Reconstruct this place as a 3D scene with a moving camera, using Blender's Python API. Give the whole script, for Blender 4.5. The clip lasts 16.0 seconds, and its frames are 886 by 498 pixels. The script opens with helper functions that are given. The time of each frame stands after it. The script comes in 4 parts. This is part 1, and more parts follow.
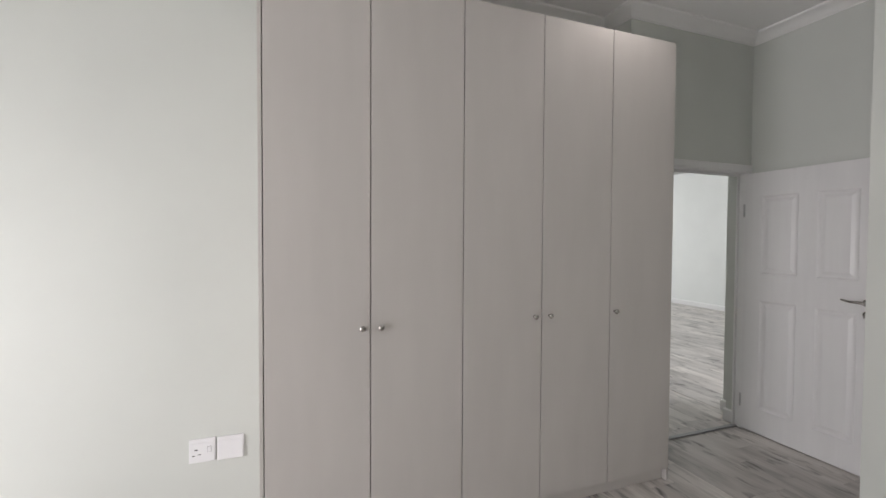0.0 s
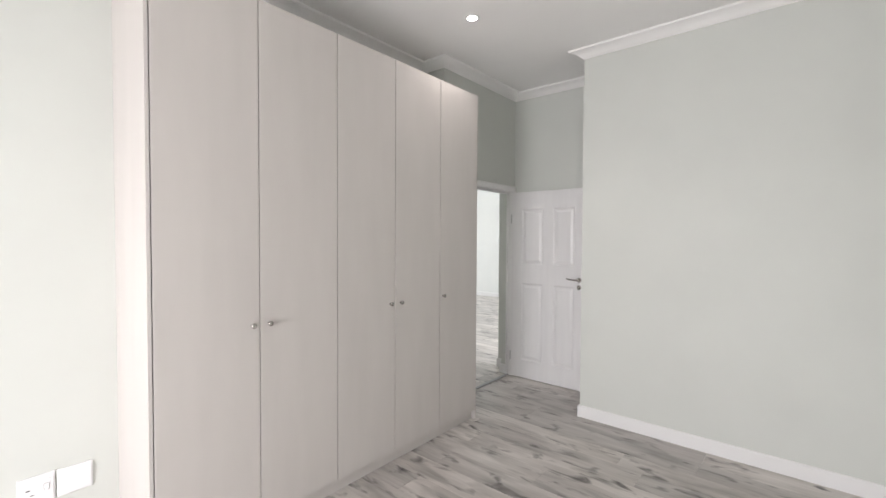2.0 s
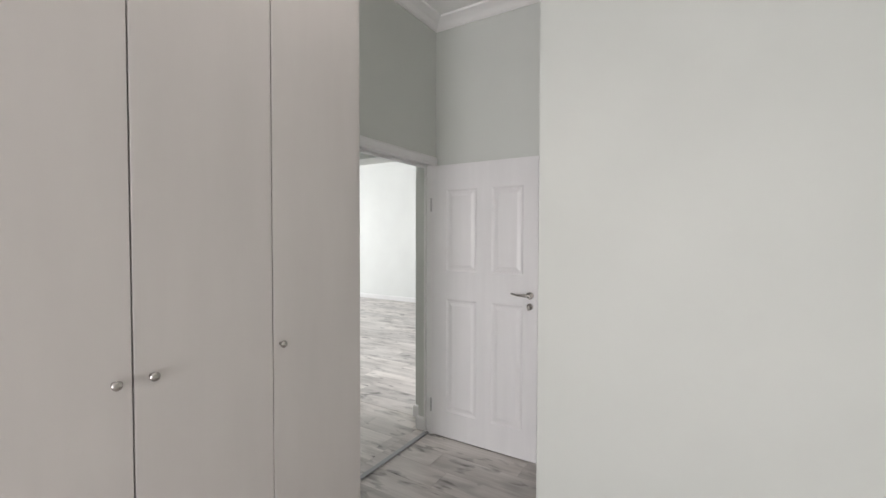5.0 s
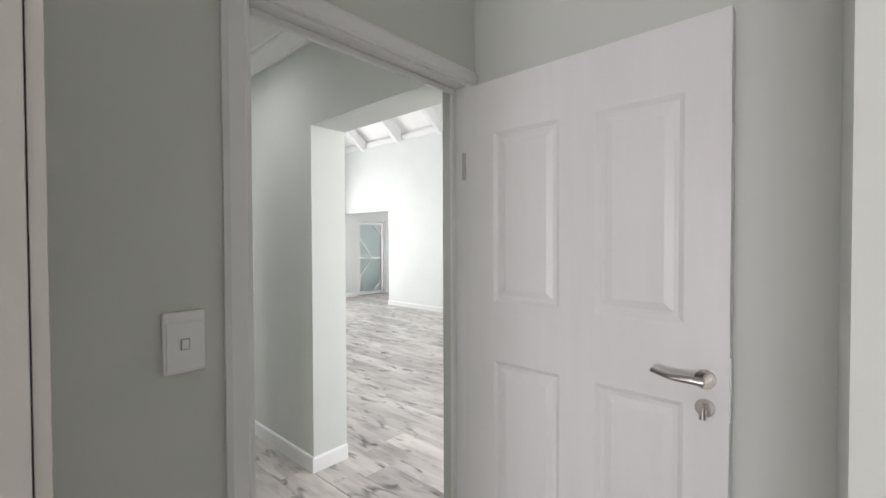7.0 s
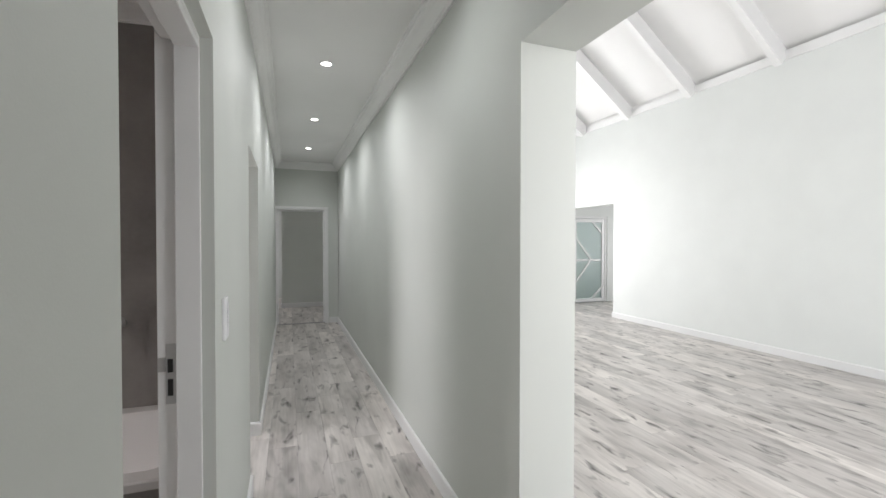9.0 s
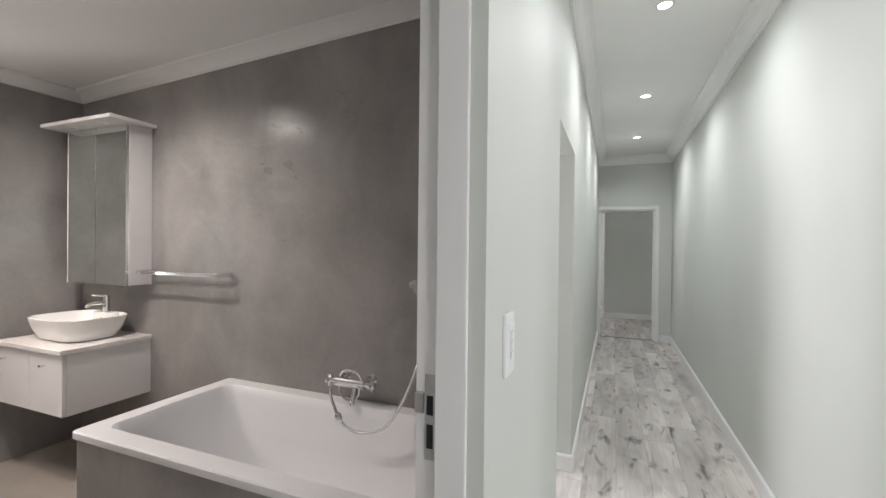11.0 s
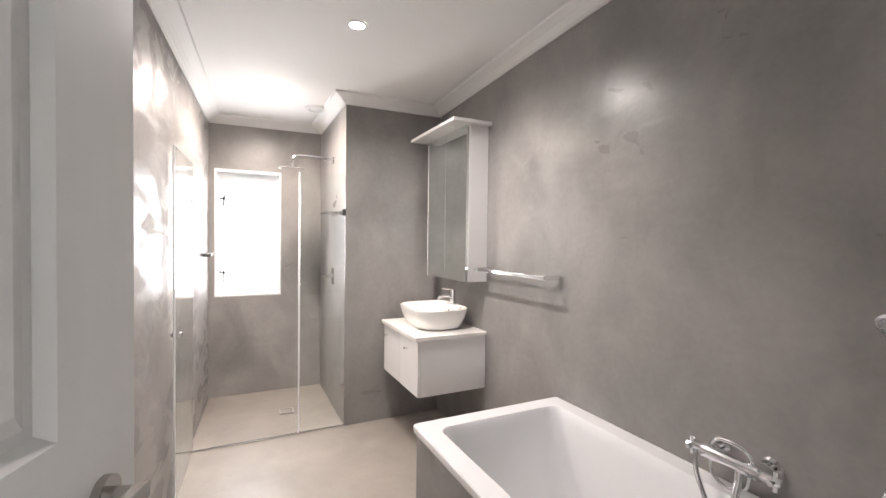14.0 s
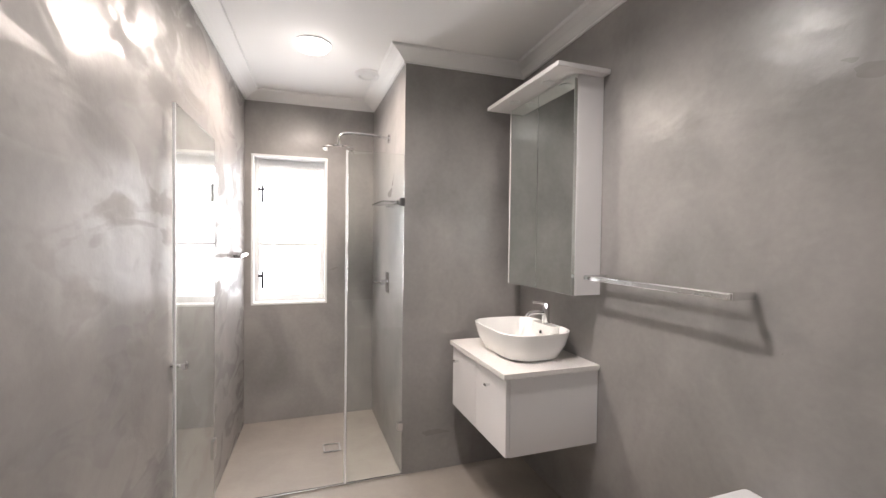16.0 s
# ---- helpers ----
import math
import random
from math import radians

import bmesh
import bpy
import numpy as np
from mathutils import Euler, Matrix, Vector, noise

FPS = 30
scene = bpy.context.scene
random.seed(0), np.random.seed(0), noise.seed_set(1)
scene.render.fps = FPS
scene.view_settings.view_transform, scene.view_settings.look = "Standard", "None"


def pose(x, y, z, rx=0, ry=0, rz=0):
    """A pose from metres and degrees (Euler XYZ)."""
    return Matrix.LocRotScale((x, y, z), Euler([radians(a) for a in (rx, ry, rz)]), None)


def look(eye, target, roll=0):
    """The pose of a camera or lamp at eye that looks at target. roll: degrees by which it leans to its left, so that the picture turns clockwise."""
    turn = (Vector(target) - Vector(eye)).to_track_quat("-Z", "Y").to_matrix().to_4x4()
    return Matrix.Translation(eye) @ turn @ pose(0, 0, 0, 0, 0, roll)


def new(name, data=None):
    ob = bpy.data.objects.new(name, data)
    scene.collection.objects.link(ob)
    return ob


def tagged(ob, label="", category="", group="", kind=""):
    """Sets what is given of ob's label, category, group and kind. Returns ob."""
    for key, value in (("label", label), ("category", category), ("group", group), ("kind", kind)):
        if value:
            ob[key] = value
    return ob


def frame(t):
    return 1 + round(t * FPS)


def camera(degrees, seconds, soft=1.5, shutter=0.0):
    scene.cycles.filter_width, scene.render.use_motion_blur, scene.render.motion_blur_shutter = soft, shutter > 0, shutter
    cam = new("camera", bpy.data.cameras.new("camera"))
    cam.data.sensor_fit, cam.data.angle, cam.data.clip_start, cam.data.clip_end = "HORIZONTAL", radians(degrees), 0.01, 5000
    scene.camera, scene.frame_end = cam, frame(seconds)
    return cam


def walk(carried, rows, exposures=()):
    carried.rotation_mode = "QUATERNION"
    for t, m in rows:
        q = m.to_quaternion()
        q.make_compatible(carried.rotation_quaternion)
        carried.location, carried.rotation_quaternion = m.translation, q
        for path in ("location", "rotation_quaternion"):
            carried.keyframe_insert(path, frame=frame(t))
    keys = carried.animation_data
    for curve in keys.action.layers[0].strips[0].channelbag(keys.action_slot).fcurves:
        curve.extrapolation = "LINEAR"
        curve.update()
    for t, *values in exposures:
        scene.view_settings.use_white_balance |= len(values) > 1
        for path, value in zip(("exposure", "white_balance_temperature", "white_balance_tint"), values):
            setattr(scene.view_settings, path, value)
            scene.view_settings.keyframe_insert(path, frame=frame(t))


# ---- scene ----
cam = camera(92.4, 16.0)
PATH = [
    (0, (-3.403, -2.344, 1.509), (-2.715, -0.467, 1.456), 0.3),
    (0.5, (-3.592, -2.435, 1.5), (-2.614, -0.691, 1.448), 0.4),
    (1, (-3.792, -2.467, 1.508), (-2.607, -0.857, 1.455), 0.3),
    (1.5, (-3.947, -2.413, 1.515), (-2.569, -0.964, 1.461), 0.4),
    (2, (-4.072, -2.443, 1.528), (-2.543, -1.155, 1.474), 0.3),
    (2.5, (-4.106, -2.464, 1.53), (-2.497, -1.278, 1.471), 0.4),
    (3, (-3.932, -2.405, 1.516), (-2.27, -1.293, 1.455), 0.3),
    (3.5, (-3.688, -2.271, 1.512), (-1.996, -1.207, 1.452), 0.3),
    (4, (-3.35, -2.13, 1.502), (-1.649, -1.08, 1.442), 0.2),
    (4.5, (-3.016, -1.951, 1.488), (-1.317, -0.898, 1.429), 0.2),
    (4.7, (-2.88, -1.869, 1.498), (-1.18, -0.816, 1.439), 0.2),
    (6.8, (-1.333, -1.093, 1.464), (0.206, 0.185, 1.432), -0.4),
    (7, (-1.227, -0.999, 1.46), (0.256, 0.342, 1.423), -0.2),
    (7.5, (-0.996, -0.746, 1.463), (0.363, 0.721, 1.423), -0.4),
    (8, (-0.783, -0.486, 1.455), (0.368, 1.149, 1.42), -0.2),
    (8.2, (-0.734, -0.388, 1.454), (0.332, 1.304, 1.415), -0.2),
    (10.3, (-0.595, 0.475, 1.394), (-0.761, 2.468, 1.388), 0.5),
    (10.5, (-0.597, 0.532, 1.397), (-0.922, 2.505, 1.389), 0.4),
    (11, (-0.609, 0.63, 1.397), (-1.354, 2.486, 1.386), 0.6),
    (11.5, (-0.693, 0.709, 1.4), (-1.726, 2.421, 1.384), 0.8),
    (12, (-0.757, 0.818, 1.431), (-2.056, 2.338, 1.393), 0.6),
    (12.5, (-0.775, 0.890, 1.427), (-2.277, 2.210, 1.389), 0.5),
    (13, (-0.786, 0.926, 1.421), (-2.455, 2.028, 1.383), 0.6),
    (13.5, (-0.874, 0.975, 1.402), (-2.629, 1.933, 1.364), 0.7),
    (14, (-1.032, 1.021, 1.402), (-2.829, 1.896, 1.36), 0.7),
    (14.5, (-1.172, 1.069, 1.395), (-2.992, 1.899, 1.357), 0.7),
    (15, (-1.33, 1.109, 1.392), (-3.185, 1.858, 1.35), 0.6),
    (15.5, (-1.538, 1.117, 1.4), (-3.415, 1.807, 1.356), 0.7),
    (16, (-1.791, 1.149, 1.38), (-3.678, 1.811, 1.338), 0.7),
]
walk(cam, [(t, look(eye, target, roll)) for t, eye, target, roll in PATH],
     exposures=[(0, -.64), (0.3, -.54), (0.7, -.34), (1.1, -.14), (1.5, 0), (2.5, -.04), (4.7, -.08), (7.0, -.13), (8.2, -.2), (9.5, 0), (10.5, .15), (11.0, .30), (11.5, .48), (12.0, .62), (12.5, .76), (13.5, .88), (14.5, .78), (15.5, .58), (16, .40)])

# ---- world, large lights ----
world = bpy.data.worlds.new("sky")
scene.world = world
world.use_nodes = True
wn = world.node_tree.nodes
sky = wn.new("ShaderNodeTexSky")
sky.sky_type, sky.sun_disc = "NISHITA", False
sky.sun_elevation, sky.sun_rotation = radians(40), radians(150)
wn["Background"].inputs["Strength"].default_value = 0.1
world.node_tree.links.new(sky.outputs["Color"], wn["Background"].inputs["Color"])


def area_lamp(name, m, sx, sy, watts, color):
    data = bpy.data.lights.new(name, "AREA")
    data.shape, data.size, data.size_y, data.energy, data.color = "RECTANGLE", sx, sy, watts, color
    ob = new(name, data)
    ob.matrix_world = m
    return ob


def spot_lamp(name, x, y, z, watts, color, angle=130, radius=0.035, blend=0.7):
    data = bpy.data.lights.new(name, "SPOT")
    data.energy, data.color, data.spot_size, data.spot_blend = watts, color, radians(angle), blend
    data.shadow_soft_size = radius
    ob = new(name, data)
    ob.matrix_world = pose(x, y, z)
    return ob


DAY = (1.0, 0.955, 0.985)
CLEAR_DAY = (0.985, 0.975, 1.0)
WARM = (1.0, 0.915, 0.88)
COOL = (0.965, 0.965, 1.0)
BED_Z, COR_Z = 3.092, 2.81


def bath_z(x, y):
    """The uneven bathroom ceiling: level along the south wall, rising towards the door along the north wall."""
    return 2.45 + (0.010 + 0.0244 * max(0.0, x + 4.19)) * (y - 0.8)


# daylight: the bathroom window is real, the other lamps stand in added, unseen openings
area_lamp("bedroom_daylight", pose(-6.27, -1.55, 1.05, 0, -76, 0), 1.8, 1.7, 136, DAY)
area_lamp("bathroom_daylight", pose(-5.42, 1.12, 1.44, 0, -90, 0), 1.2, 0.62, 16, CLEAR_DAY)
# two lamps added for the living room's daylight, their openings placed out of view
area_lamp("living_daylight", pose(2.6, 8.37, 1.65, -90, 0, 0), 3.4, 2.1, 195, CLEAR_DAY)
area_lamp("living_south_daylight", pose(2.7, -1.06, 1.7, 98, 0, 0), 3.4, 2.0, 135, CLEAR_DAY)
# fill added in the unseen side room to lighten the opening's reveal
area_lamp("side_room_daylight", pose(-3.03, 3.4, 1.45, 0, -90, 0), 1.3, 1.3, 45, DAY)
# fill added from an unseen east opening to brighten round the glazed door
area_lamp("passage_daylight", pose(7.97, 6.7, 1.5, 0, 90, 0), 1.6, 1.4, 34, CLEAR_DAY)
# fill added behind the far room's corner, lighting the pale strip past it
area_lamp("far_room_daylight", pose(-3.02, 10.9, 1.5, 0, -90, 0), 1.2, 1.1, 30, DAY)
COR_LAMPS = [(-0.35, 0.30), (-0.35, 1.83), (-0.35, 3.39), (-0.35, 4.97), (-0.35, 6.54)]
for lx, ly in COR_LAMPS:
    spot_lamp("corridor_spot", lx, ly, COR_Z - 0.02, {0.30: 5, 1.83: 19}.get(ly, 37), COOL, 165, 0.035, 1.0)
spot_lamp("bedroom_spot", -1.60, -0.62, BED_Z - 0.02, 14, WARM)
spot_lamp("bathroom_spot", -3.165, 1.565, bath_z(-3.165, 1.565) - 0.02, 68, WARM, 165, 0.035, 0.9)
spot_lamp("shower_spot", -4.275, 1.24, bath_z(-4.275, 1.24) - 0.045, 50, (1.0, 0.86, 0.77), 174, 0.07, 0.6)
dish_data = bpy.data.lights.new("shower_glow", "POINT")
dish_data.energy, dish_data.color, dish_data.shadow_soft_size = 0.3, (1.0, 0.86, 0.77), 0.06
new("shower_glow", dish_data).matrix_world = pose(-4.275, 1.24, bath_z(-4.275, 1.24) - 0.085)


# ---- materials ----
def mat(name, color, rough=0.5, vary=0.05, scale=6.0, bump=0.0, bump_scale=80.0, metal=0.0, rough_vary=0.0, stretch=(1, 1, 1), detail=4.0, coat=0.0):
    m = bpy.data.materials.new(name)
    m.use_nodes = True
    nt = m.node_tree
    b = nt.nodes["Principled BSDF"]
    b.inputs["Roughness"].default_value, b.inputs["Metallic"].default_value = rough, metal
    b.inputs["Coat Weight"].default_value = coat
    tc = nt.nodes.new("ShaderNodeTexCoord")
    mp = nt.nodes.new("ShaderNodeMapping")
    mp.inputs["Scale"].default_value = stretch
    nt.links.new(tc.outputs["Object"], mp.inputs["Vector"])
    n = nt.nodes.new("ShaderNodeTexNoise")
    n.inputs["Scale"].default_value, n.inputs["Detail"].default_value = scale, detail
    nt.links.new(mp.outputs["Vector"], n.inputs["Vector"])
    r = nt.nodes.new("ShaderNodeValToRGB")
    r.color_ramp.elements[0].position, r.color_ramp.elements[1].position = 0.3, 0.7
    r.color_ramp.elements[0].color = (*[c * (1 - vary) for c in color], 1)
    r.color_ramp.elements[1].color = (*[min(1, c * (1 + vary)) for c in color], 1)
    nt.links.new(n.outputs["Fac"], r.inputs["Fac"])
    nt.links.new(r.outputs["Color"], b.inputs["Base Color"])
    if rough_vary:
        mr = nt.nodes.new("ShaderNodeMapRange")
        mr.inputs["To Min"].default_value, mr.inputs["To Max"].default_value = rough - rough_vary, rough + rough_vary
        mr.inputs["From Min"].default_value, mr.inputs["From Max"].default_value = 0.3, 0.7
        nt.links.new(n.outputs["Fac"], mr.inputs["Value"])
        nt.links.new(mr.outputs["Result"], b.inputs["Roughness"])
    if bump:
        n2 = nt.nodes.new("ShaderNodeTexNoise")
        n2.inputs["Scale"].default_value, n2.inputs["Detail"].default_value = bump_scale, 5
        nt.links.new(mp.outputs["Vector"], n2.inputs["Vector"])
        bp = nt.nodes.new("ShaderNodeBump")
        bp.inputs["Strength"].default_value, bp.inputs["Distance"].default_value = bump, 0.004
        nt.links.new(n2.outputs["Fac"], bp.inputs["Height"])
        nt.links.new(bp.outputs["Normal"], b.inputs["Normal"])
    return m


def emitter(name, color, strength):
    m = bpy.data.materials.new(name)
    m.use_nodes = True
    b = m.node_tree.nodes["Principled BSDF"]
    b.inputs["Emission Color"].default_value = (*color, 1)
    b.inputs["Emission Strength"].default_value = strength
    return m


def glass_material(name, color, rough=0.0):
    m = bpy.data.materials.new(name)
    m.use_nodes = True
    b = m.node_tree.nodes["Principled BSDF"]
    b.inputs["Base Color"].default_value = (*color, 1)
    b.inputs["Roughness"].default_value, b.inputs["Transmission Weight"].default_value, b.inputs["IOR"].default_value = rough, 1.0, 1.45
    return m


def cement(name, light, dark, rough, spread, flake=0.9):
    """Hand-trowelled polished cement: broad soft clouds, fine mottling, trowel relief and uneven gloss."""
    m = bpy.data.materials.new(name)
    m.use_nodes = True
    nt = m.node_tree
    b = nt.nodes["Principled BSDF"]
    tc = nt.nodes.new("ShaderNodeTexCoord")

    def field(scale, detail, distortion, stretch=(1, 1, 1)):
        mp = nt.nodes.new("ShaderNodeMapping")
        mp.inputs["Scale"].default_value = stretch
        nt.links.new(tc.outputs["Object"], mp.inputs["Vector"])
        n = nt.nodes.new("ShaderNodeTexNoise")
        n.inputs["Scale"].default_value, n.inputs["Detail"].default_value, n.inputs["Distortion"].default_value = scale, detail, distortion
        nt.links.new(mp.outputs["Vector"], n.inputs["Vector"])
        return n.outputs["Fac"]

    def ranged(value, lo, hi, a, c):
        mr = nt.nodes.new("ShaderNodeMapRange")
        mr.inputs["From Min"].default_value, mr.inputs["From Max"].default_value = lo, hi
        mr.inputs["To Min"].default_value, mr.inputs["To Max"].default_value = a, c
        nt.links.new(value, mr.inputs["Value"])
        return mr.outputs["Result"]

    def summed(p, q):
        ad = nt.nodes.new("ShaderNodeMath")
        ad.operation = "ADD"
        nt.links.new(p, ad.inputs[0])
        nt.links.new(q, ad.inputs[1])
        return ad.outputs["Value"]

    clouds = summed(ranged(field(0.9, 1.0, 0.0), 0.2, 0.8, 0.0, 0.42), ranged(field(3.2, 3.0, 0.5, (1, 1, 0.7)), 0.28, 0.72, 0.0, 0.62))
    clouds = summed(clouds, ranged(field(38.0, 2.0, 0.3), 0.2, 0.8, 0.0, 0.16))
    mix = nt.nodes.new("ShaderNodeMix")
    mix.data_type = "RGBA"
    mix.inputs[6].default_value, mix.inputs[7].default_value = (*dark, 1), (*light, 1)
    nt.links.new(clouds, mix.inputs[0])
    nt.links.new(mix.outputs[2], b.inputs["Base Color"])
    gloss = summed(ranged(field(6.0, 3.0, 0.9, (0.5, 0.5, 1)), 0.43 if flake > 1 else 0.30, 0.50 if flake > 1 else 0.70, rough + spread * flake, rough - spread * 0.75), ranged(field(1.7, 1.0, 0.0), 0.25, 0.75, 0.0, spread * 0.7))
    nt.links.new(gloss, b.inputs["Roughness"])
    relief = summed(ranged(field(5.5, 2.2, 0.8, (0.5, 0.5, 1)), 0.1, 0.9, 0.0, 1.8), ranged(field(60.0, 2.0, 0.0), 0.2, 0.8, 0.0, 0.10))
    bp = nt.nodes.new("ShaderNodeBump")
    bp.inputs["Strength"].default_value, bp.inputs["Distance"].default_value = 0.42, 0.006
    nt.links.new(relief, bp.inputs["Height"])
    nt.links.new(bp.outputs["Normal"], b.inputs["Normal"])
    return m


def laminate():
    """Grey oak laminate: grain along y, dark knots, each plank its own tone."""
    m = bpy.data.materials.new("grey_oak_laminate")
    m.use_nodes = True
    nt = m.node_tree
    b = nt.nodes["Principled BSDF"]
    tc = nt.nodes.new("ShaderNodeTexCoord")
    info = nt.nodes.new("ShaderNodeObjectInfo")
    sh = nt.nodes.new("ShaderNodeVectorMath")
    sh.operation = "SCALE"
    sh.inputs[0].default_value = (37.0, 53.0, 11.0)
    nt.links.new(info.outputs["Random"], sh.inputs["Scale"])
    add = nt.nodes.new("ShaderNodeVectorMath")
    nt.links.new(tc.outputs["Object"], add.inputs[0])
    nt.links.new(sh.outputs["Vector"], add.inputs[1])

    def noise_of(sx, sy, scale, detail, distortion):
        mp = nt.nodes.new("ShaderNodeMapping")
        mp.inputs["Scale"].default_value = (sx, sy, 1)
        nt.links.new(add.outputs["Vector"], mp.inputs["Vector"])
        n = nt.nodes.new("ShaderNodeTexNoise")
        n.inputs["Scale"].default_value, n.inputs["Detail"].default_value, n.inputs["Distortion"].default_value = scale, detail, distortion
        nt.links.new(mp.outputs["Vector"], n.inputs["Vector"])
        return n

    def ramp_of(n, p0, c0, p1, c1):
        r = nt.nodes.new("ShaderNodeValToRGB")
        r.color_ramp.elements[0].position, r.color_ramp.elements[1].position = p0, p1
        r.color_ramp.elements[0].color, r.color_ramp.elements[1].color = (*c0, 1), (*c1, 1)
        nt.links.new(n.outputs[0], r.inputs["Fac"])
        return r

    cloud = ramp_of(noise_of(6, 1.5, 1.0, 3, 0.5), 0.28, (0.49, 0.46, 0.437), 0.72, (0.75, 0.72, 0.69))
    grain = ramp_of(noise_of(60, 2.2, 1.0, 5, 0.4), 0.35, (0.88, 0.88, 0.88), 0.62, (1, 1, 1))
    streak = ramp_of(noise_of(14, 4.6, 1.0, 2.2, 0.55), 0.24, (0.15, 0.145, 0.14), 0.42, (1, 1, 1))
    smear = ramp_of(noise_of(9, 2.2, 1.0, 2.0, 0.4), 0.30, (0.66, 0.655, 0.65), 0.50, (1, 1, 1))
    tone = ramp_of(info, 0.0, (0.76, 0.755, 0.75), 1.0, (1.10, 1.09, 1.07))
    for l in list(nt.links):
        if l.to_node == tone:
            nt.links.remove(l)
    nt.links.new(info.outputs["Random"], tone.inputs["Fac"])

    def mixed(a_socket, c):
        x = nt.nodes.new("ShaderNodeMix")
        x.data_type, x.blend_type = "RGBA", "MULTIPLY"
        x.inputs[0].default_value = 1.0
        nt.links.new(a_socket, x.inputs[6])
        nt.links.new(c.outputs["Color"], x.inputs[7])
        return x.outputs[2]

    s = mixed(cloud.outputs["Color"], grain)
    s = mixed(s, streak)
    s = mixed(s, smear)
    s = mixed(s, tone)
    nt.links.new(s, b.inputs["Base Color"])
    b.inputs["Roughness"].default_value = 0.38
    bp = nt.nodes.new("ShaderNodeBump")
    bp.inputs["Strength"].default_value, bp.inputs["Distance"].default_value = 0.15, 0.001
    nt.links.new(grain.outputs["Color"], bp.inputs["Height"])
    nt.links.new(bp.outputs["Normal"], b.inputs["Normal"])
    return m


WALL = mat("grey_green_wall_paint", (0.625, 0.645, 0.61), 0.6, 0.02, 2.0, 0.06, 220)
WALL_WHITE = mat("white_wall_paint", (0.75, 0.77, 0.75), 0.6, 0.02, 2.0, 0.06, 220)
CEIL = mat("white_ceiling_paint", (0.86, 0.855, 0.845), 0.7, 0.015, 2.0, 0.04, 200)
TRIM = mat("white_gloss_paint", (0.80, 0.80, 0.795), 0.32, 0.015, 3.0, 0.03, 120)
LEAF = mat("white_satin_door_paint", (0.78, 0.775, 0.775), 0.35, 0.02, 3.0, 0.05, 60, stretch=(6, 6, 0.6))
MELAMINE = mat("warm_grey_melamine", (0.565, 0.535, 0.51), 0.42, 0.025, 3.0, 0.05, 260, stretch=(3, 3, 0.5))
# near-black: painted shade for holes, and the dark wall clamp's own colour
DARK = mat("dark_hole_shade_and_clamp", (0.03, 0.03, 0.03), 0.8)
WHITE_PLASTIC = mat("white_plastic", (0.82, 0.82, 0.83), 0.3, 0.01)
GREY_PLASTIC = mat("grey_plastic", (0.32, 0.32, 0.33), 0.4, 0.02)
CHROME = mat("chrome", (0.80, 0.80, 0.81), 0.08, 0.02, 20, metal=1.0)
SATIN = mat("satin_nickel", (0.44, 0.42, 0.40), 0.24, 0.04, 30, metal=1.0)
STEEL = mat("brushed_steel", (0.55, 0.55, 0.55), 0.35, 0.05, 30, metal=1.0)
ACRYLIC = mat("white_bath_acrylic", (0.84, 0.84, 0.85), 0.12, 0.01, 2, coat=0.4)
CERAMIC = mat("white_ceramic", (0.85, 0.84, 0.82), 0.1, 0.01, 2, coat=0.4)
VANITY = mat("white_lacquer", (0.80, 0.78, 0.775), 0.35, 0.02, 4, 0.03, 120)
STONE_TOP = mat("white_quartz_top", (0.80, 0.77, 0.74), 0.25, 0.04, 60)
CEMENT = cement("grey_polished_cement", (0.362, 0.343, 0.330), (0.172, 0.166, 0.163), 0.30, 0.05)
CEMENT_WORN = cement("grey_polished_cement_flaked", (0.362, 0.343, 0.330), (0.172, 0.166, 0.163), 0.40, 0.15, 1.6)
CEMENT_FLOOR = cement("beige_polished_cement", (0.385, 0.345, 0.305), (0.275, 0.246, 0.216), 0.38, 0.06)
LAMINATE = laminate()
MIRROR = mat("mirror_silver", (0.80, 0.84, 0.82), 0.02, 0.005, metal=1.0)
GLASS = glass_material("clear_shower_glass", (0.97, 1.0, 0.985))
FROSTED = glass_material("frosted_green_glass", (0.80, 0.88, 0.83), 0.45)
PANE = glass_material("window_glass", (1, 1, 1))
LAMP = emitter("lamp_glow", (1.0, 0.97, 0.93), 14)
OPAL = emitter("opal_dish_glow", (1.0, 0.95, 0.90), 4)
DARK_METAL = mat("dark_metal", (0.06, 0.06, 0.065), 0.45, 0.1, 30, metal=0.6)
HOSE = mat("steel_hose", (0.66, 0.66, 0.67), 0.25, 0.1, 300, 0.4, 400, metal=1.0)


# ---- mesh helpers ----
def mesh_of(name, bm, material, smooth=False):
    bmesh.ops.recalc_face_normals(bm, faces=bm.faces)
    me = bpy.data.meshes.new(name)
    bm.to_mesh(me)
    bm.free()
    me.materials.append(material)
    if smooth:
        for p in me.polygons:
            p.use_smooth = True
        me.set_sharp_from_angle(angle=radians(38))
    return me


def part(name, bm, material, parent=None, label="", smooth=False):
    ob = new(name, mesh_of(name, bm, material, smooth))
    if parent is not None:
        ob.parent = parent
    if label:
        ob["label"] = label
    return ob


def structure(name, bm, material, label="", category=""):
    return tagged(part(name, bm, material), label, category, kind="structure")


def thing(name, m, label, category, group=""):
    ob = new(name)
    ob.empty_display_size = 0.1
    ob.matrix_world = m
    return tagged(ob, label, category, group)


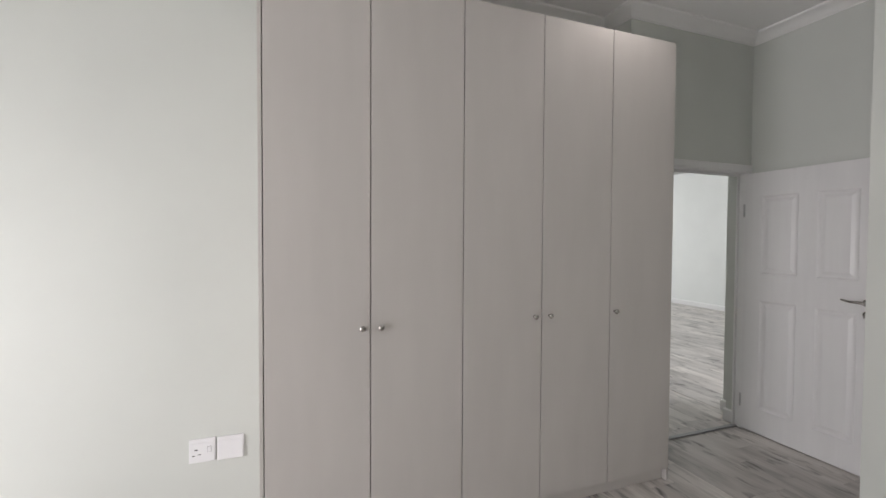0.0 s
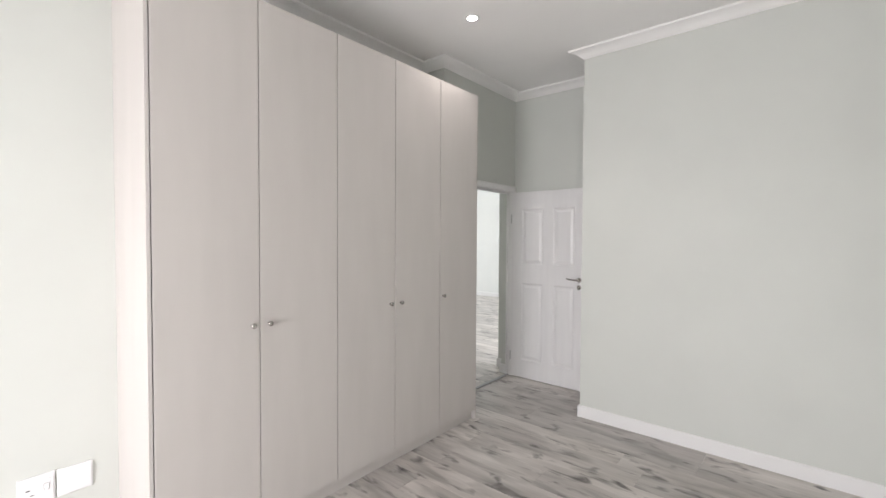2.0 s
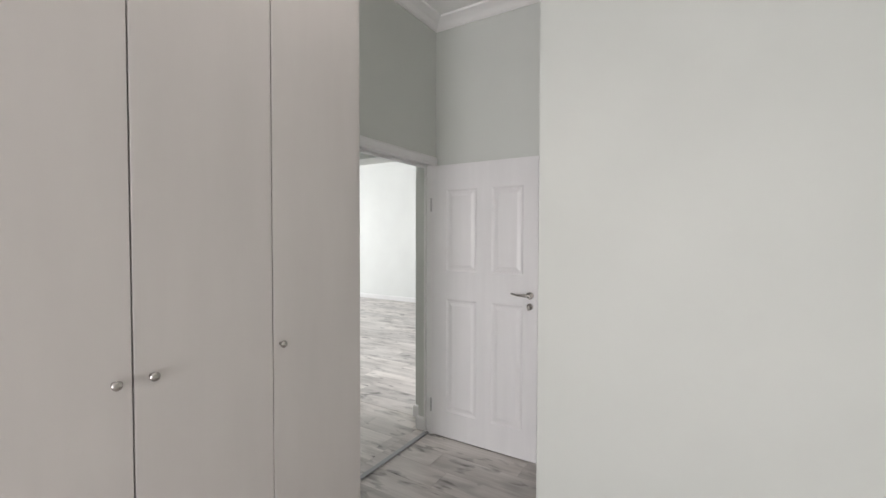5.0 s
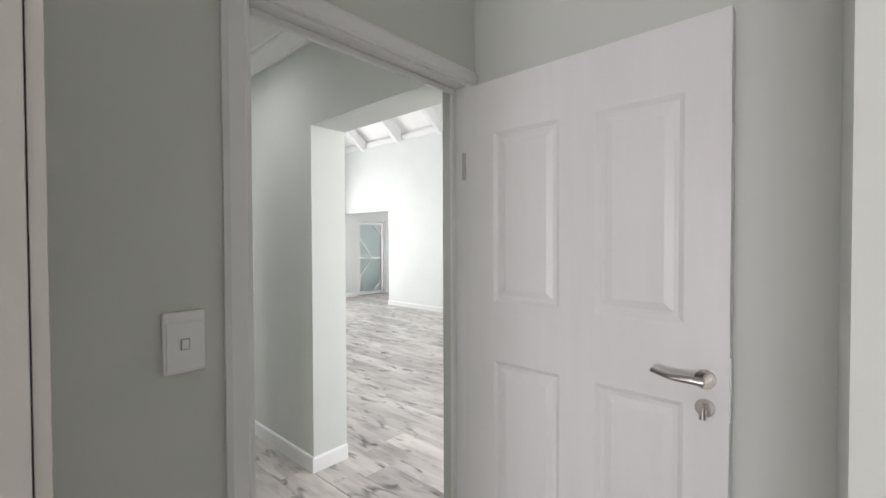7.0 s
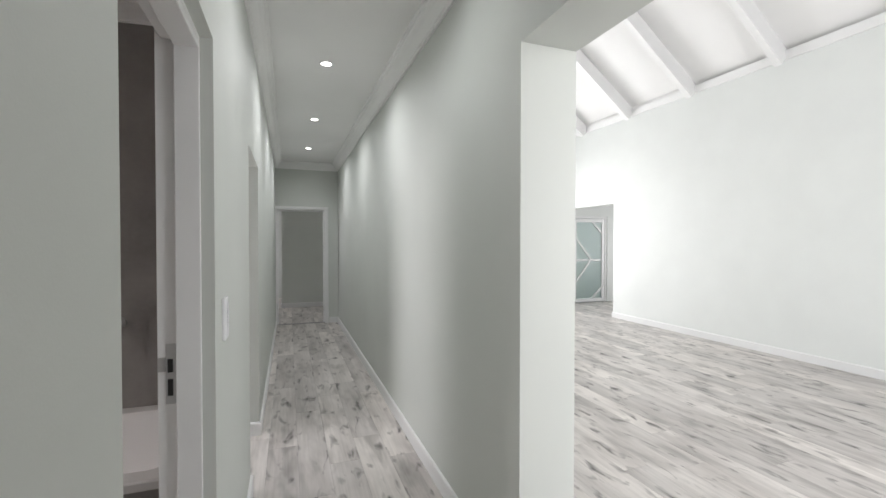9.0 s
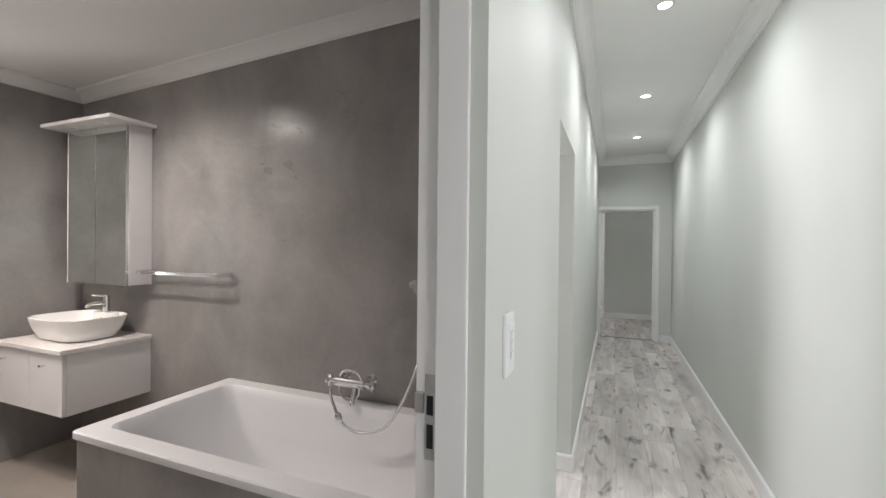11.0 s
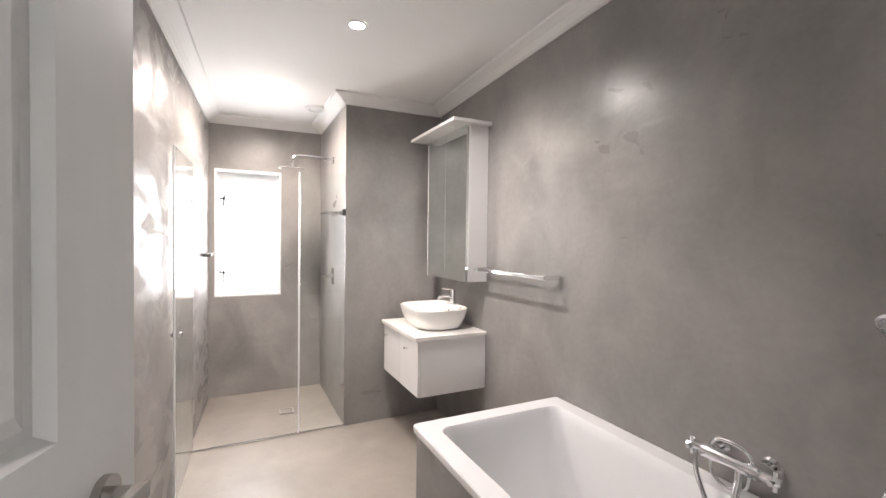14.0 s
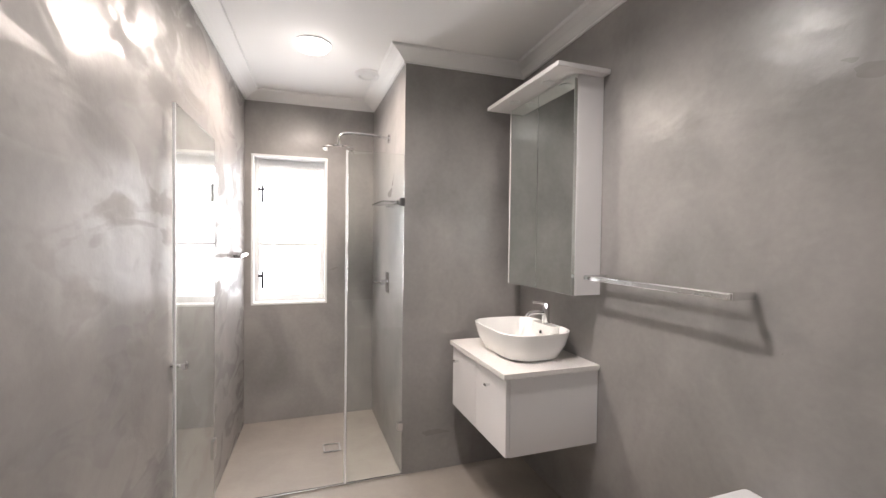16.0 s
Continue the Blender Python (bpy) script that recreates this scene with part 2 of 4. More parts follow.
def box(bm, x0, y0, z0, x1, y1, z1, bevel=0.0, segments=2):
    r = bmesh.ops.create_cube(bm, size=1.0)
    for v in r["verts"]:
        v.co = Vector(((x0 + x1) / 2 + v.co.x * (x1 - x0), (y0 + y1) / 2 + v.co.y * (y1 - y0), (z0 + z1) / 2 + v.co.z * (z1 - z0)))
    if bevel:
        es = list({e for v in r["verts"] for e in v.link_edges})
        bmesh.ops.bevel(bm, geom=es, offset=bevel, segments=segments, affect="EDGES", profile=0.5)
    return bm


def boxes(*rows, bevel=0.0):
    bm = bmesh.new()
    for r in rows:
        box(bm, *r, bevel=bevel)
    return bm


def tube(bm, points, radius, sides=12, cap=True):
    """A round tube along points; radius is a number or one per point."""
    pts = [Vector(p) for p in points]
    rad = radius if isinstance(radius, (list, tuple)) else [radius] * len(pts)
    rings, up = [], None
    for i, p in enumerate(pts):
        d = (pts[min(i + 1, len(pts) - 1)] - pts[max(i - 1, 0)]).normalized()
        if up is None:
            up = d.orthogonal().normalized()
        up = (up - d * up.dot(d)).normalized()
        side = d.cross(up)
        rings.append([bm.verts.new(p + (up * math.cos(a) + side * math.sin(a)) * rad[i]) for a in (2 * math.pi * k / sides for k in range(sides))])
    for a, b in zip(rings, rings[1:]):
        for k in range(sides):
            bm.faces.new((a[k], a[(k + 1) % sides], b[(k + 1) % sides], b[k]))
    if cap:
        bm.faces.new(rings[0])
        bm.faces.new(list(reversed(rings[-1])))
    return bm


def tubes(*rows, sides=12):
    bm = bmesh.new()
    for pts, r in rows:
        tube(bm, pts, r, sides)
    return bm


def curve_points(points, n=10):
    """A smooth line through points (Catmull-Rom)."""
    p = [Vector(q) for q in points]
    p = [p[0] * 2 - p[1]] + p + [p[-1] * 2 - p[-2]]
    out = []
    for i in range(1, len(p) - 2):
        for k in range(n):
            t = k / n
            out.append(0.5 * (2 * p[i] + (p[i + 1] - p[i - 1]) * t + (2 * p[i - 1] - 5 * p[i] + 4 * p[i + 1] - p[i + 2]) * t * t + (3 * p[i] - p[i - 1] - 3 * p[i + 1] + p[i + 2]) * t ** 3))
    return out + [p[-2]]


def sweep(path, profile, z):
    """A moulding along a polyline in plan, mitred; profile rows are (out to the left of the path, up); z is a height or a function of x and y."""
    bm = bmesh.new()
    p = [Vector(q) for q in path]
    nor = [Vector((-(b - a).y, (b - a).x)).normalized() for a, b in zip(p, p[1:])]
    rings = []
    for i, q in enumerate(p):
        a, b = nor[max(i - 1, 0)], nor[min(i, len(nor) - 1)]
        m = (a + b) / (1 + a.dot(b))
        base = z(q.x, q.y) if callable(z) else z
        rings.append([bm.verts.new((q.x + m.x * o, q.y + m.y * o, base + h)) for o, h in profile])
    k = len(profile)
    for a, b in zip(rings, rings[1:]):
        for j in range(k):
            bm.faces.new((a[j], a[(j + 1) % k], b[(j + 1) % k], b[j]))
    bm.faces.new(rings[0])
    bm.faces.new(list(reversed(rings[-1])))
    return bm


def rounded_rect(cx, cy, sx, sy, r, n=6):
    pts = []
    for qx, qy, a0 in ((1, 1, 0), (-1, 1, 90), (-1, -1, 180), (1, -1, 270)):
        for k in range(n + 1):
            a = radians(a0 + 90 * k / n)
            pts.append((cx + qx * (sx / 2 - r) + r * math.cos(a), cy + qy * (sy / 2 - r) + r * math.sin(a)))
    return pts


def loft(rings, close_first=True, close_last=True):
    bm = bmesh.new()
    vs = [[bm.verts.new(p) for p in ring] for ring in rings]
    k = len(vs[0])
    for a, b in zip(vs, vs[1:]):
        for j in range(k):
            bm.faces.new((a[j], a[(j + 1) % k], b[(j + 1) % k], b[j]))
    if close_first:
        bm.faces.new(vs[0])
    if close_last:
        bm.faces.new(list(reversed(vs[-1])))
    return bm


CORNICE = [(0, 0), (0.016, 0), (0.018, 0.012), (0.028, 0.016), (0.040, 0.034), (0.058, 0.060), (0.080, 0.078), (0.086, 0.092), (0.100, 0.096), (0.102, 0.120), (0, 0.120)]
COVE = [(0, 0), (0.010, 0), (0.012, 0.007), (0.020, 0.010), (0.031, 0.020), (0.048, 0.032), (0.068, 0.041), (0.084, 0.047), (0.096, 0.050), (0.100, 0.056), (0.101, 0.066), (0, 0.066)]
SKIRT = [(0, 0), (0.015, 0), (0.015, 0.088), (0.011, 0.096), (0.005, 0.100), (0, 0.100)]

# ---- large structure: bedroom ----
structure("wall_bedroom_door", boxes((-1.17, 0, 0, -0.84, 0.40, BED_Z), (-0.84, 0, 0, -0.8225, 0.14, BED_Z), (-0.8225, 0, 2.0625, 0.0325, 0.14, BED_Z), (0.0325, 0, 0, 0.2, 0.14, BED_Z)), WALL, "grey-green painted wall with the bedroom door")
structure("wall_bedroom_recess", boxes((0.06, -1.02, 0, 0.2, 0, BED_Z)), WALL, "grey-green painted wall behind the open door")
structure("wall_bedroom_east", boxes((-0.55, -2.97, 0, 0.2, -1.02, BED_Z)), WALL, "plain grey-green painted wall")
structure("wall_bedroom_south", boxes((-6.35, -3.12, 0, 0.2, -2.97, BED_Z)), WALL, "plain grey-green painted wall")
# tall opening added out of view to let the bedroom lamp in
structure("wall_bedroom_west", boxes((-6.35, -2.97, 0, -6.2, -2.40, BED_Z), (-6.35, -0.70, 0, -6.2, 0.1, BED_Z), (-6.35, -2.40, 0, -6.2, -0.70, 0.12), (-6.35, -2.40, 2.0, -6.2, -0.70, BED_Z)), WALL, "grey-green painted wall with an added tall opening for unseen daylight")
structure("wall_bedroom_sockets", boxes((-6.35, 0.1, 0, -3.5, 0.4, BED_Z)), WALL, "grey-green painted wall beside the wardrobe")
structure("wall_wardrobe_back", boxes((-3.5, 0.25, 0, -1.17, 0.4, BED_Z)), WALL, "grey-green painted wall behind the wardrobe")
structure("ceiling_bedroom", boxes((-6.35, -3.12, BED_Z, 0.2, 0.4, BED_Z + 0.1)), CEIL, "white painted ceiling")
structure("trim_bedroom_cornice", sweep([(-6.2, -2.97), (-0.55, -2.97), (-0.55, -1.02), (0.06, -1.02), (0.06, 0), (-1.17, 0), (-1.17, 0.25), (-3.5, 0.25), (-3.5, 0.1), (-6.2, 0.1), (-6.2, -2.97)], COVE, BED_Z - 0.064), CEIL, "white moulded ceiling cornice")
structure("baseboard_bedroom", sweep([(-6.2, -2.97), (-0.55, -2.97), (-0.55, -1.02), (0.06, -1.02), (0.06, -0.001)], SKIRT, 0), TRIM, "white painted skirting board")
structure("baseboard_bedroom_west", sweep([(-3.52, 0.1), (-6.2, 0.1), (-6.2, -2.97)], SKIRT, 0), TRIM, "white painted skirting board")
structure("baseboard_bedroom_door", sweep([(-0.868, 0), (-1.17, 0)], SKIRT, 0), TRIM, "white painted skirting board")

# ---- corridor ----
CL, CR = -0.84, 0.196
structure("wall_corridor_west", boxes((-0.963, 0.40, 0, -0.876, 0.629, COR_Z), (-0.876, 0.40, 0, CL, 0.665, COR_Z), (-0.963, 1.478, 0, -0.876, 2.62, COR_Z), (-0.876, 1.432, 0, CL, 2.62, COR_Z), (-0.963, 3.4, 0, CL, 7.77, COR_Z), (-0.963, 0.629, 2.062, -0.876, 1.478, COR_Z), (-0.876, 0.665, 2.045, CL, 1.432, COR_Z), (-0.963, 2.62, 1.985, CL, 3.4, COR_Z)), WALL, "grey-green painted corridor wall with two openings")
structure("wall_corridor_south", boxes((-0.84, 0.14, 2.0625, 0.2, 0.147, COR_Z)), WALL, "grey-green wall over the bedroom door")
structure("wall_corridor_east", boxes((CR, 0.14, 0, 0.445, 0.285, 5.8), (CR, 1.395, 0, 0.445, 7.77, 5.8), (CR, 0.285, 2.187, 0.445, 1.395, 5.8)), WALL, "grey-green painted corridor wall with a wide opening")
structure("wall_corridor_end", boxes((-3.0, 7.77, 0, -0.852, 7.9, COR_Z), (0.0, 7.77, 0, 0.445, 7.9, COR_Z), (-0.852, 7.77, 2.02, 0.0, 7.9, COR_Z)), WALL, "grey-green painted wall at the corridor's end")
structure("ceiling_corridor", boxes((-1.0, 0.14, COR_Z, CR, 7.9, COR_Z + 0.1)), CEIL, "white painted corridor ceiling")
structure("trim_corridor_cornice", sweep([(CL, 0.147), (CR, 0.147), (CR, 7.77), (CL, 7.77), (CL, 0.147)], CORNICE, COR_Z - 0.12), CEIL, "white moulded ceiling cornice")
structure("baseboard_corridor_east", sweep([(0.445, 1.395), (CR, 1.395), (CR, 7.77), (0.045, 7.77)], [(o, h) for o, h in SKIRT], 0), TRIM, "white painted skirting board")
structure("baseboard_corridor_near", sweep([(0.0325, 0.058), (0.0325, 0.14), (CR, 0.14), (CR, 0.285), (0.445, 0.285)], SKIRT, 0), TRIM, "white painted skirting board")
structure("baseboard_corridor_west", sweep([(CL, 7.77), (CL, 3.4), (-0.963, 3.4)], SKIRT, 0), TRIM, "white painted skirting board")
structure("baseboard_corridor_middle", sweep([(-0.963, 2.62), (CL, 2.62), (CL, 1.434)], SKIRT, 0), TRIM, "white painted skirting board")
# side room behind the second opening and the room past the corridor's end
structure("wall_side_room", boxes((-3.1, 2.65, 0, -3.0, 2.75, COR_Z), (-3.1, 4.05, 0, -3.0, 7.77, COR_Z), (-3.1, 2.75, 0, -3.0, 4.05, 0.8), (-3.1, 2.75, 2.1, -3.0, 4.05, COR_Z)), WALL, "grey-green wall of the side room with an added opening for fill light")
structure("ceiling_side_room", boxes((-3.1, 2.65, COR_Z, -1.0, 7.77, COR_Z + 0.1)), CEIL, "white painted ceiling")
structure("wall_far_room", boxes((-0.775, 9.85, 0, 1.3, 10.0, COR_Z), (1.3, 7.9, 0, 1.4, 10.0, COR_Z)), WALL, "grey-green painted wall of the far room")
structure("wall_far_room_bright", boxes((-3.1, 11.6, 0, 1.4, 11.7, COR_Z), (-3.1, 7.9, 0, -3.0, 10.3, COR_Z), (-3.1, 11.5, 0, -3.0, 11.6, COR_Z), (-3.1, 10.3, 0, -3.0, 11.5, 0.9), (-3.1, 10.3, 2.1, -3.0, 11.5, COR_Z), (1.3, 10.0, 0, 1.4, 11.6, COR_Z)), WALL_WHITE, "pale wall lit by a fill lamp in an added opening")
structure("ceiling_far_room", boxes((-3.1, 7.9, COR_Z, 1.4, 11.7, COR_Z + 0.1)), CEIL, "white painted ceiling")
structure("baseboard_far_room", sweep([(1.3, 9.85), (-0.775, 9.85), (-0.775, 10.0)], SKIRT, 0), TRIM, "white painted skirting board")

# ---- living room ----
LW, LY, LZ, RX, RZ = 5.2, 8.3, 3.80, 2.8, 5.65
structure("wall_living_east", boxes((LW, -1.0, 0, LW + 0.22, 6.5, LZ), (LW, 6.5, 2.17, LW + 0.22, LY, LZ)), WALL_WHITE, "pale grey-green living room wall")
# wide opening between x 0.9 and 4.3 added, unseen, for the north lamp
structure("wall_living_north", boxes((0.445, LY, 0, 0.9, LY + 0.2, 5.8), (4.3, LY, 0, 5.62, LY + 0.2, 5.8), (0.9, LY, 0, 4.3, LY + 0.2, 0.6), (0.9, LY, 2.7, 4.3, LY + 0.2, 5.8), (6.62, LY, 0, 8.0, LY + 0.2, 5.8), (5.62, LY, 2.05, 6.62, LY + 0.2, 5.8)), WALL_WHITE, "pale grey-green living room wall with a glazed door")
structure("wall_living_south", boxes((0.2, -1.15, 0, 0.95, -1.0, 5.8), (4.45, -1.15, 0, 5.42, -1.0, 5.8), (0.95, -1.15, 0, 4.45, -1.0, 0.65), (0.95, -1.15, 2.75, 4.45, -1.0, 5.8)), WALL_WHITE, "pale living room wall with an added wide opening for unseen daylight")
structure("wall_living_west", boxes((0.2, -1.0, 0, 0.445, 0.14, 5.8), (0.2, 7.9, 0, 0.445, LY, 5.8)), WALL_WHITE, "plain pale wall")
structure("wall_passage", boxes((8.0, 5.0, 0, 8.15, 6.0, LZ), (8.0, 7.4, 0, 8.15, 8.5, LZ), (8.0, 6.0, 0, 8.15, 7.4, 0.7), (8.0, 6.0, 2.3, 8.15, 7.4, LZ), (5.42, 5.0, 0, 8.0, 5.15, LZ)), WALL_WHITE, "plain pale wall of the passage with an added opening for fill light")
structure("ceiling_passage", boxes((LW, 5.0, LZ, 8.15, 8.5, LZ + 0.1)), CEIL, "white painted ceiling")
bm = bmesh.new()
for xa, za, xb, zb in ((LW + 0.1, LZ, RX, RZ), (RX, RZ, 0.44, LZ + 0.02)):
    f = [bm.verts.new(v) for v in ((xa, -1.1, za), (xa, LY + 0.1, za), (xb, LY + 0.1, zb), (xb, -1.1, zb))]
    g = [bm.verts.new(v.co + Vector((0, 0, 0.1))) for v in f]
    bm.faces.new(f), bm.faces.new(g)
    for k in range(4):
        bm.faces.new((f[k], f[(k + 1) % 4], g[(k + 1) % 4], g[k]))
structure("ceiling_living", bm, CEIL, "white sloping boarded ceiling")
structure("trim_living_cornice", sweep([(LW, -1.0), (LW, LY)], [(0, 0), (0.03, 0), (0.05, 0.06), (0.06, 0.1), (0, 0.1)], LZ - 0.10), TRIM, "white cornice under the sloping ceiling")
structure("baseboard_living_east", sweep([(LW, -1.0), (LW, 6.5), (LW + 0.22, 6.5)], SKIRT, 0), TRIM, "white painted skirting board")
structure("baseboard_living_north", sweep([(5.60, LY), (0.445, LY)], SKIRT, 0), TRIM, "white painted skirting board")

# ---- bathroom ----
BX0, BX1, BY1 = -5.21, -0.963, 2.52


def left_y(x):
    return 0.805 - 0.058 * (x - BX0)


bm = bmesh.new()
f = [bm.verts.new((x, y, 0)) for x, y in ((BX0 - 0.2, left_y(BX0 - 0.2)), (BX1, left_y(BX1)), (BX1, 0.4), (BX0 - 0.2, 0.4))]
g = [bm.verts.new(v.co + Vector((0, 0, COR_Z))) for v in f]
bm.faces.new(f), bm.faces.new(g)
for k in range(4):
    bm.faces.new((f[k], f[(k + 1) % 4], g[(k + 1) % 4], g[k]))
structure("wall_bathroom_south", bm, CEMENT_WORN, "grey hand-trowelled polished cement wall")
structure("wall_bathroom_north", boxes((BX0 - 0.2, BY1, 0, BX1, 2.65, COR_Z)), CEMENT, "grey hand-trowelled polished cement wall")
WY0, WY1, WZ0, WZ1 = 0.85, 1.392, 0.88, 2.0
structure("wall_bathroom_window", boxes((BX0 - 0.2, 0.4, 0, BX0, WY0, COR_Z), (BX0 - 0.2, WY1, 0, BX0, 2.65, COR_Z), (BX0 - 0.2, WY0, 0, BX0, WY1, WZ0), (BX0 - 0.2, WY0, WZ1, BX0, WY1, COR_Z)), CEMENT, "grey polished cement wall with a window")
structure("wall_shower_partition", boxes((BX0, 1.75, 0, -4.19, BY1, COR_Z)), CEMENT, "grey polished cement block beside the shower")
structure("wall_bathroom_door", boxes((BX1 - 0.012, 0.4, 0, BX1, 0.629, COR_Z), (BX1 - 0.012, 1.478, 0, BX1, 2.52, COR_Z), (BX1 - 0.012, 0.629, 2.062, BX1, 1.478, COR_Z)), CEMENT, "grey polished cement wall round the door")
bm = bmesh.new()
grid = [[bm.verts.new((x, y, bath_z(x, y))) for x in (BX0 - 0.2, -4.19, -3.8, -3.1, -2.4, -1.7, BX1)] for y in (0.4, 0.8, 1.3, 1.8, 2.3, 2.65)]
for ra, rb in zip(grid, grid[1:]):
    for k in range(len(ra) - 1):
        bm.faces.new((ra[k], ra[k + 1], rb[k + 1], rb[k]))
slab = bmesh.ops.extrude_face_region(bm, geom=list(bm.faces))
for v in [g for g in slab["geom"] if isinstance(g, bmesh.types.BMVert)]:
    v.co.z = 2.75
structure("ceiling_bathroom", bm, CEIL, "white painted bathroom ceiling, slightly out of level")
structure("trim_bathroom_cornice", sweep([(BX1 - 0.012, left_y(BX1)), (BX1 - 0.012, BY1), (-4.19, BY1), (-4.19, 1.75), (BX0, 1.75), (BX0, left_y(BX0)), (BX1 - 0.012, left_y(BX1))], COVE, lambda x, y: bath_z(x, y) - 0.065), CEIL, "white moulded ceiling cornice")


# ---- door frames ----
def door_frame(name, m, clear, head, depth, face, label, stop_at=0.041, casing=True, lead=0.004):
    """A painted timber frame: local x across the opening from 0, y through the wall from its face (y = 0), z up; lead: how far the first jamb stands proud."""
    t = thing(name, m, label, "door frame")
    t["kind"] = "structure"
    for nm, x0, x1 in (("jamb", -0.032, 0.0), ("jamb", clear, clear + 0.032)):
        part(nm, boxes((x0, -lead if x0 < 0 else -0.004, 0, x1, depth, head + 0.032), bevel=0.002), TRIM, t)
    part("head_jamb", boxes((0, -0.004, head, clear, depth, head + 0.032), bevel=0.002), TRIM, t)
    st = boxes((0, stop_at, 0, 0.022, depth, head), (clear - 0.022, stop_at, 0, clear, depth, head), (0.022, stop_at, head - 0.022, clear - 0.022, depth, head), bevel=0.003)
    part("door_stop", st, TRIM, t)
    if not casing:
        return t
    w = face
    prof = [(0.0, 0.0), (0.012, 0.0), (0.012, 0.006), (0.016, 0.012), (0.016, w - 0.012), (0.010, w), (0.0, w)]
    bm = bmesh.new()
    # architrave: mitred profile up one side, over and down
    line = [(-0.006, 0.0), (-0.006, head + 0.006), (clear + 0.006, head + 0.006), (clear + 0.006, 0.0)]
    outs = [(-1, 0), (-1, 1), (1, 1), (1, 0)]
    rings = [[bm.verts.new((x + ox * o, -p, z + oz * o)) for p, o in prof] for (x, z), (ox, oz) in zip(line, outs)]
    k = len(prof)
    for a, b in zip(rings, rings[1:]):
        for j in range(k):
            bm.faces.new((a[j], a[(j + 1) % k], b[(j + 1) % k], b[j]))
    bm.faces.new(rings[0]), bm.faces.new(list(reversed(rings[-1])))
    part("architrave", bm, TRIM, t)
    return t


def bmesh_normals(ob):
    bm = bmesh.new()
    bm.from_mesh(ob.data)
    bmesh.ops.recalc_face_normals(bm, faces=bm.faces)
    bm.to_mesh(ob.data)
    bm.free()


def frustum(bm, x0, z0, x1, z1, y, rise, slope):
    """A raised field on a panel: its foot in the plane y, rising towards -y (or +y for a negative rise)."""
    lo = [bm.verts.new(v) for v in ((x0, y, z0), (x1, y, z0), (x1, y, z1), (x0, y, z1))]
    hi = [bm.verts.new(v) for v in ((x0 + slope, y - rise, z0 + slope), (x1 - slope, y - rise, z0 + slope), (x1 - slope, y - rise, z1 - slope), (x0 + slope, y - rise, z1 - slope))]
    bm.faces.new(lo), bm.faces.new(hi)
    for k in range(4):
        bm.faces.new((lo[k], lo[(k + 1) % 4], hi[(k + 1) % 4], hi[k]))


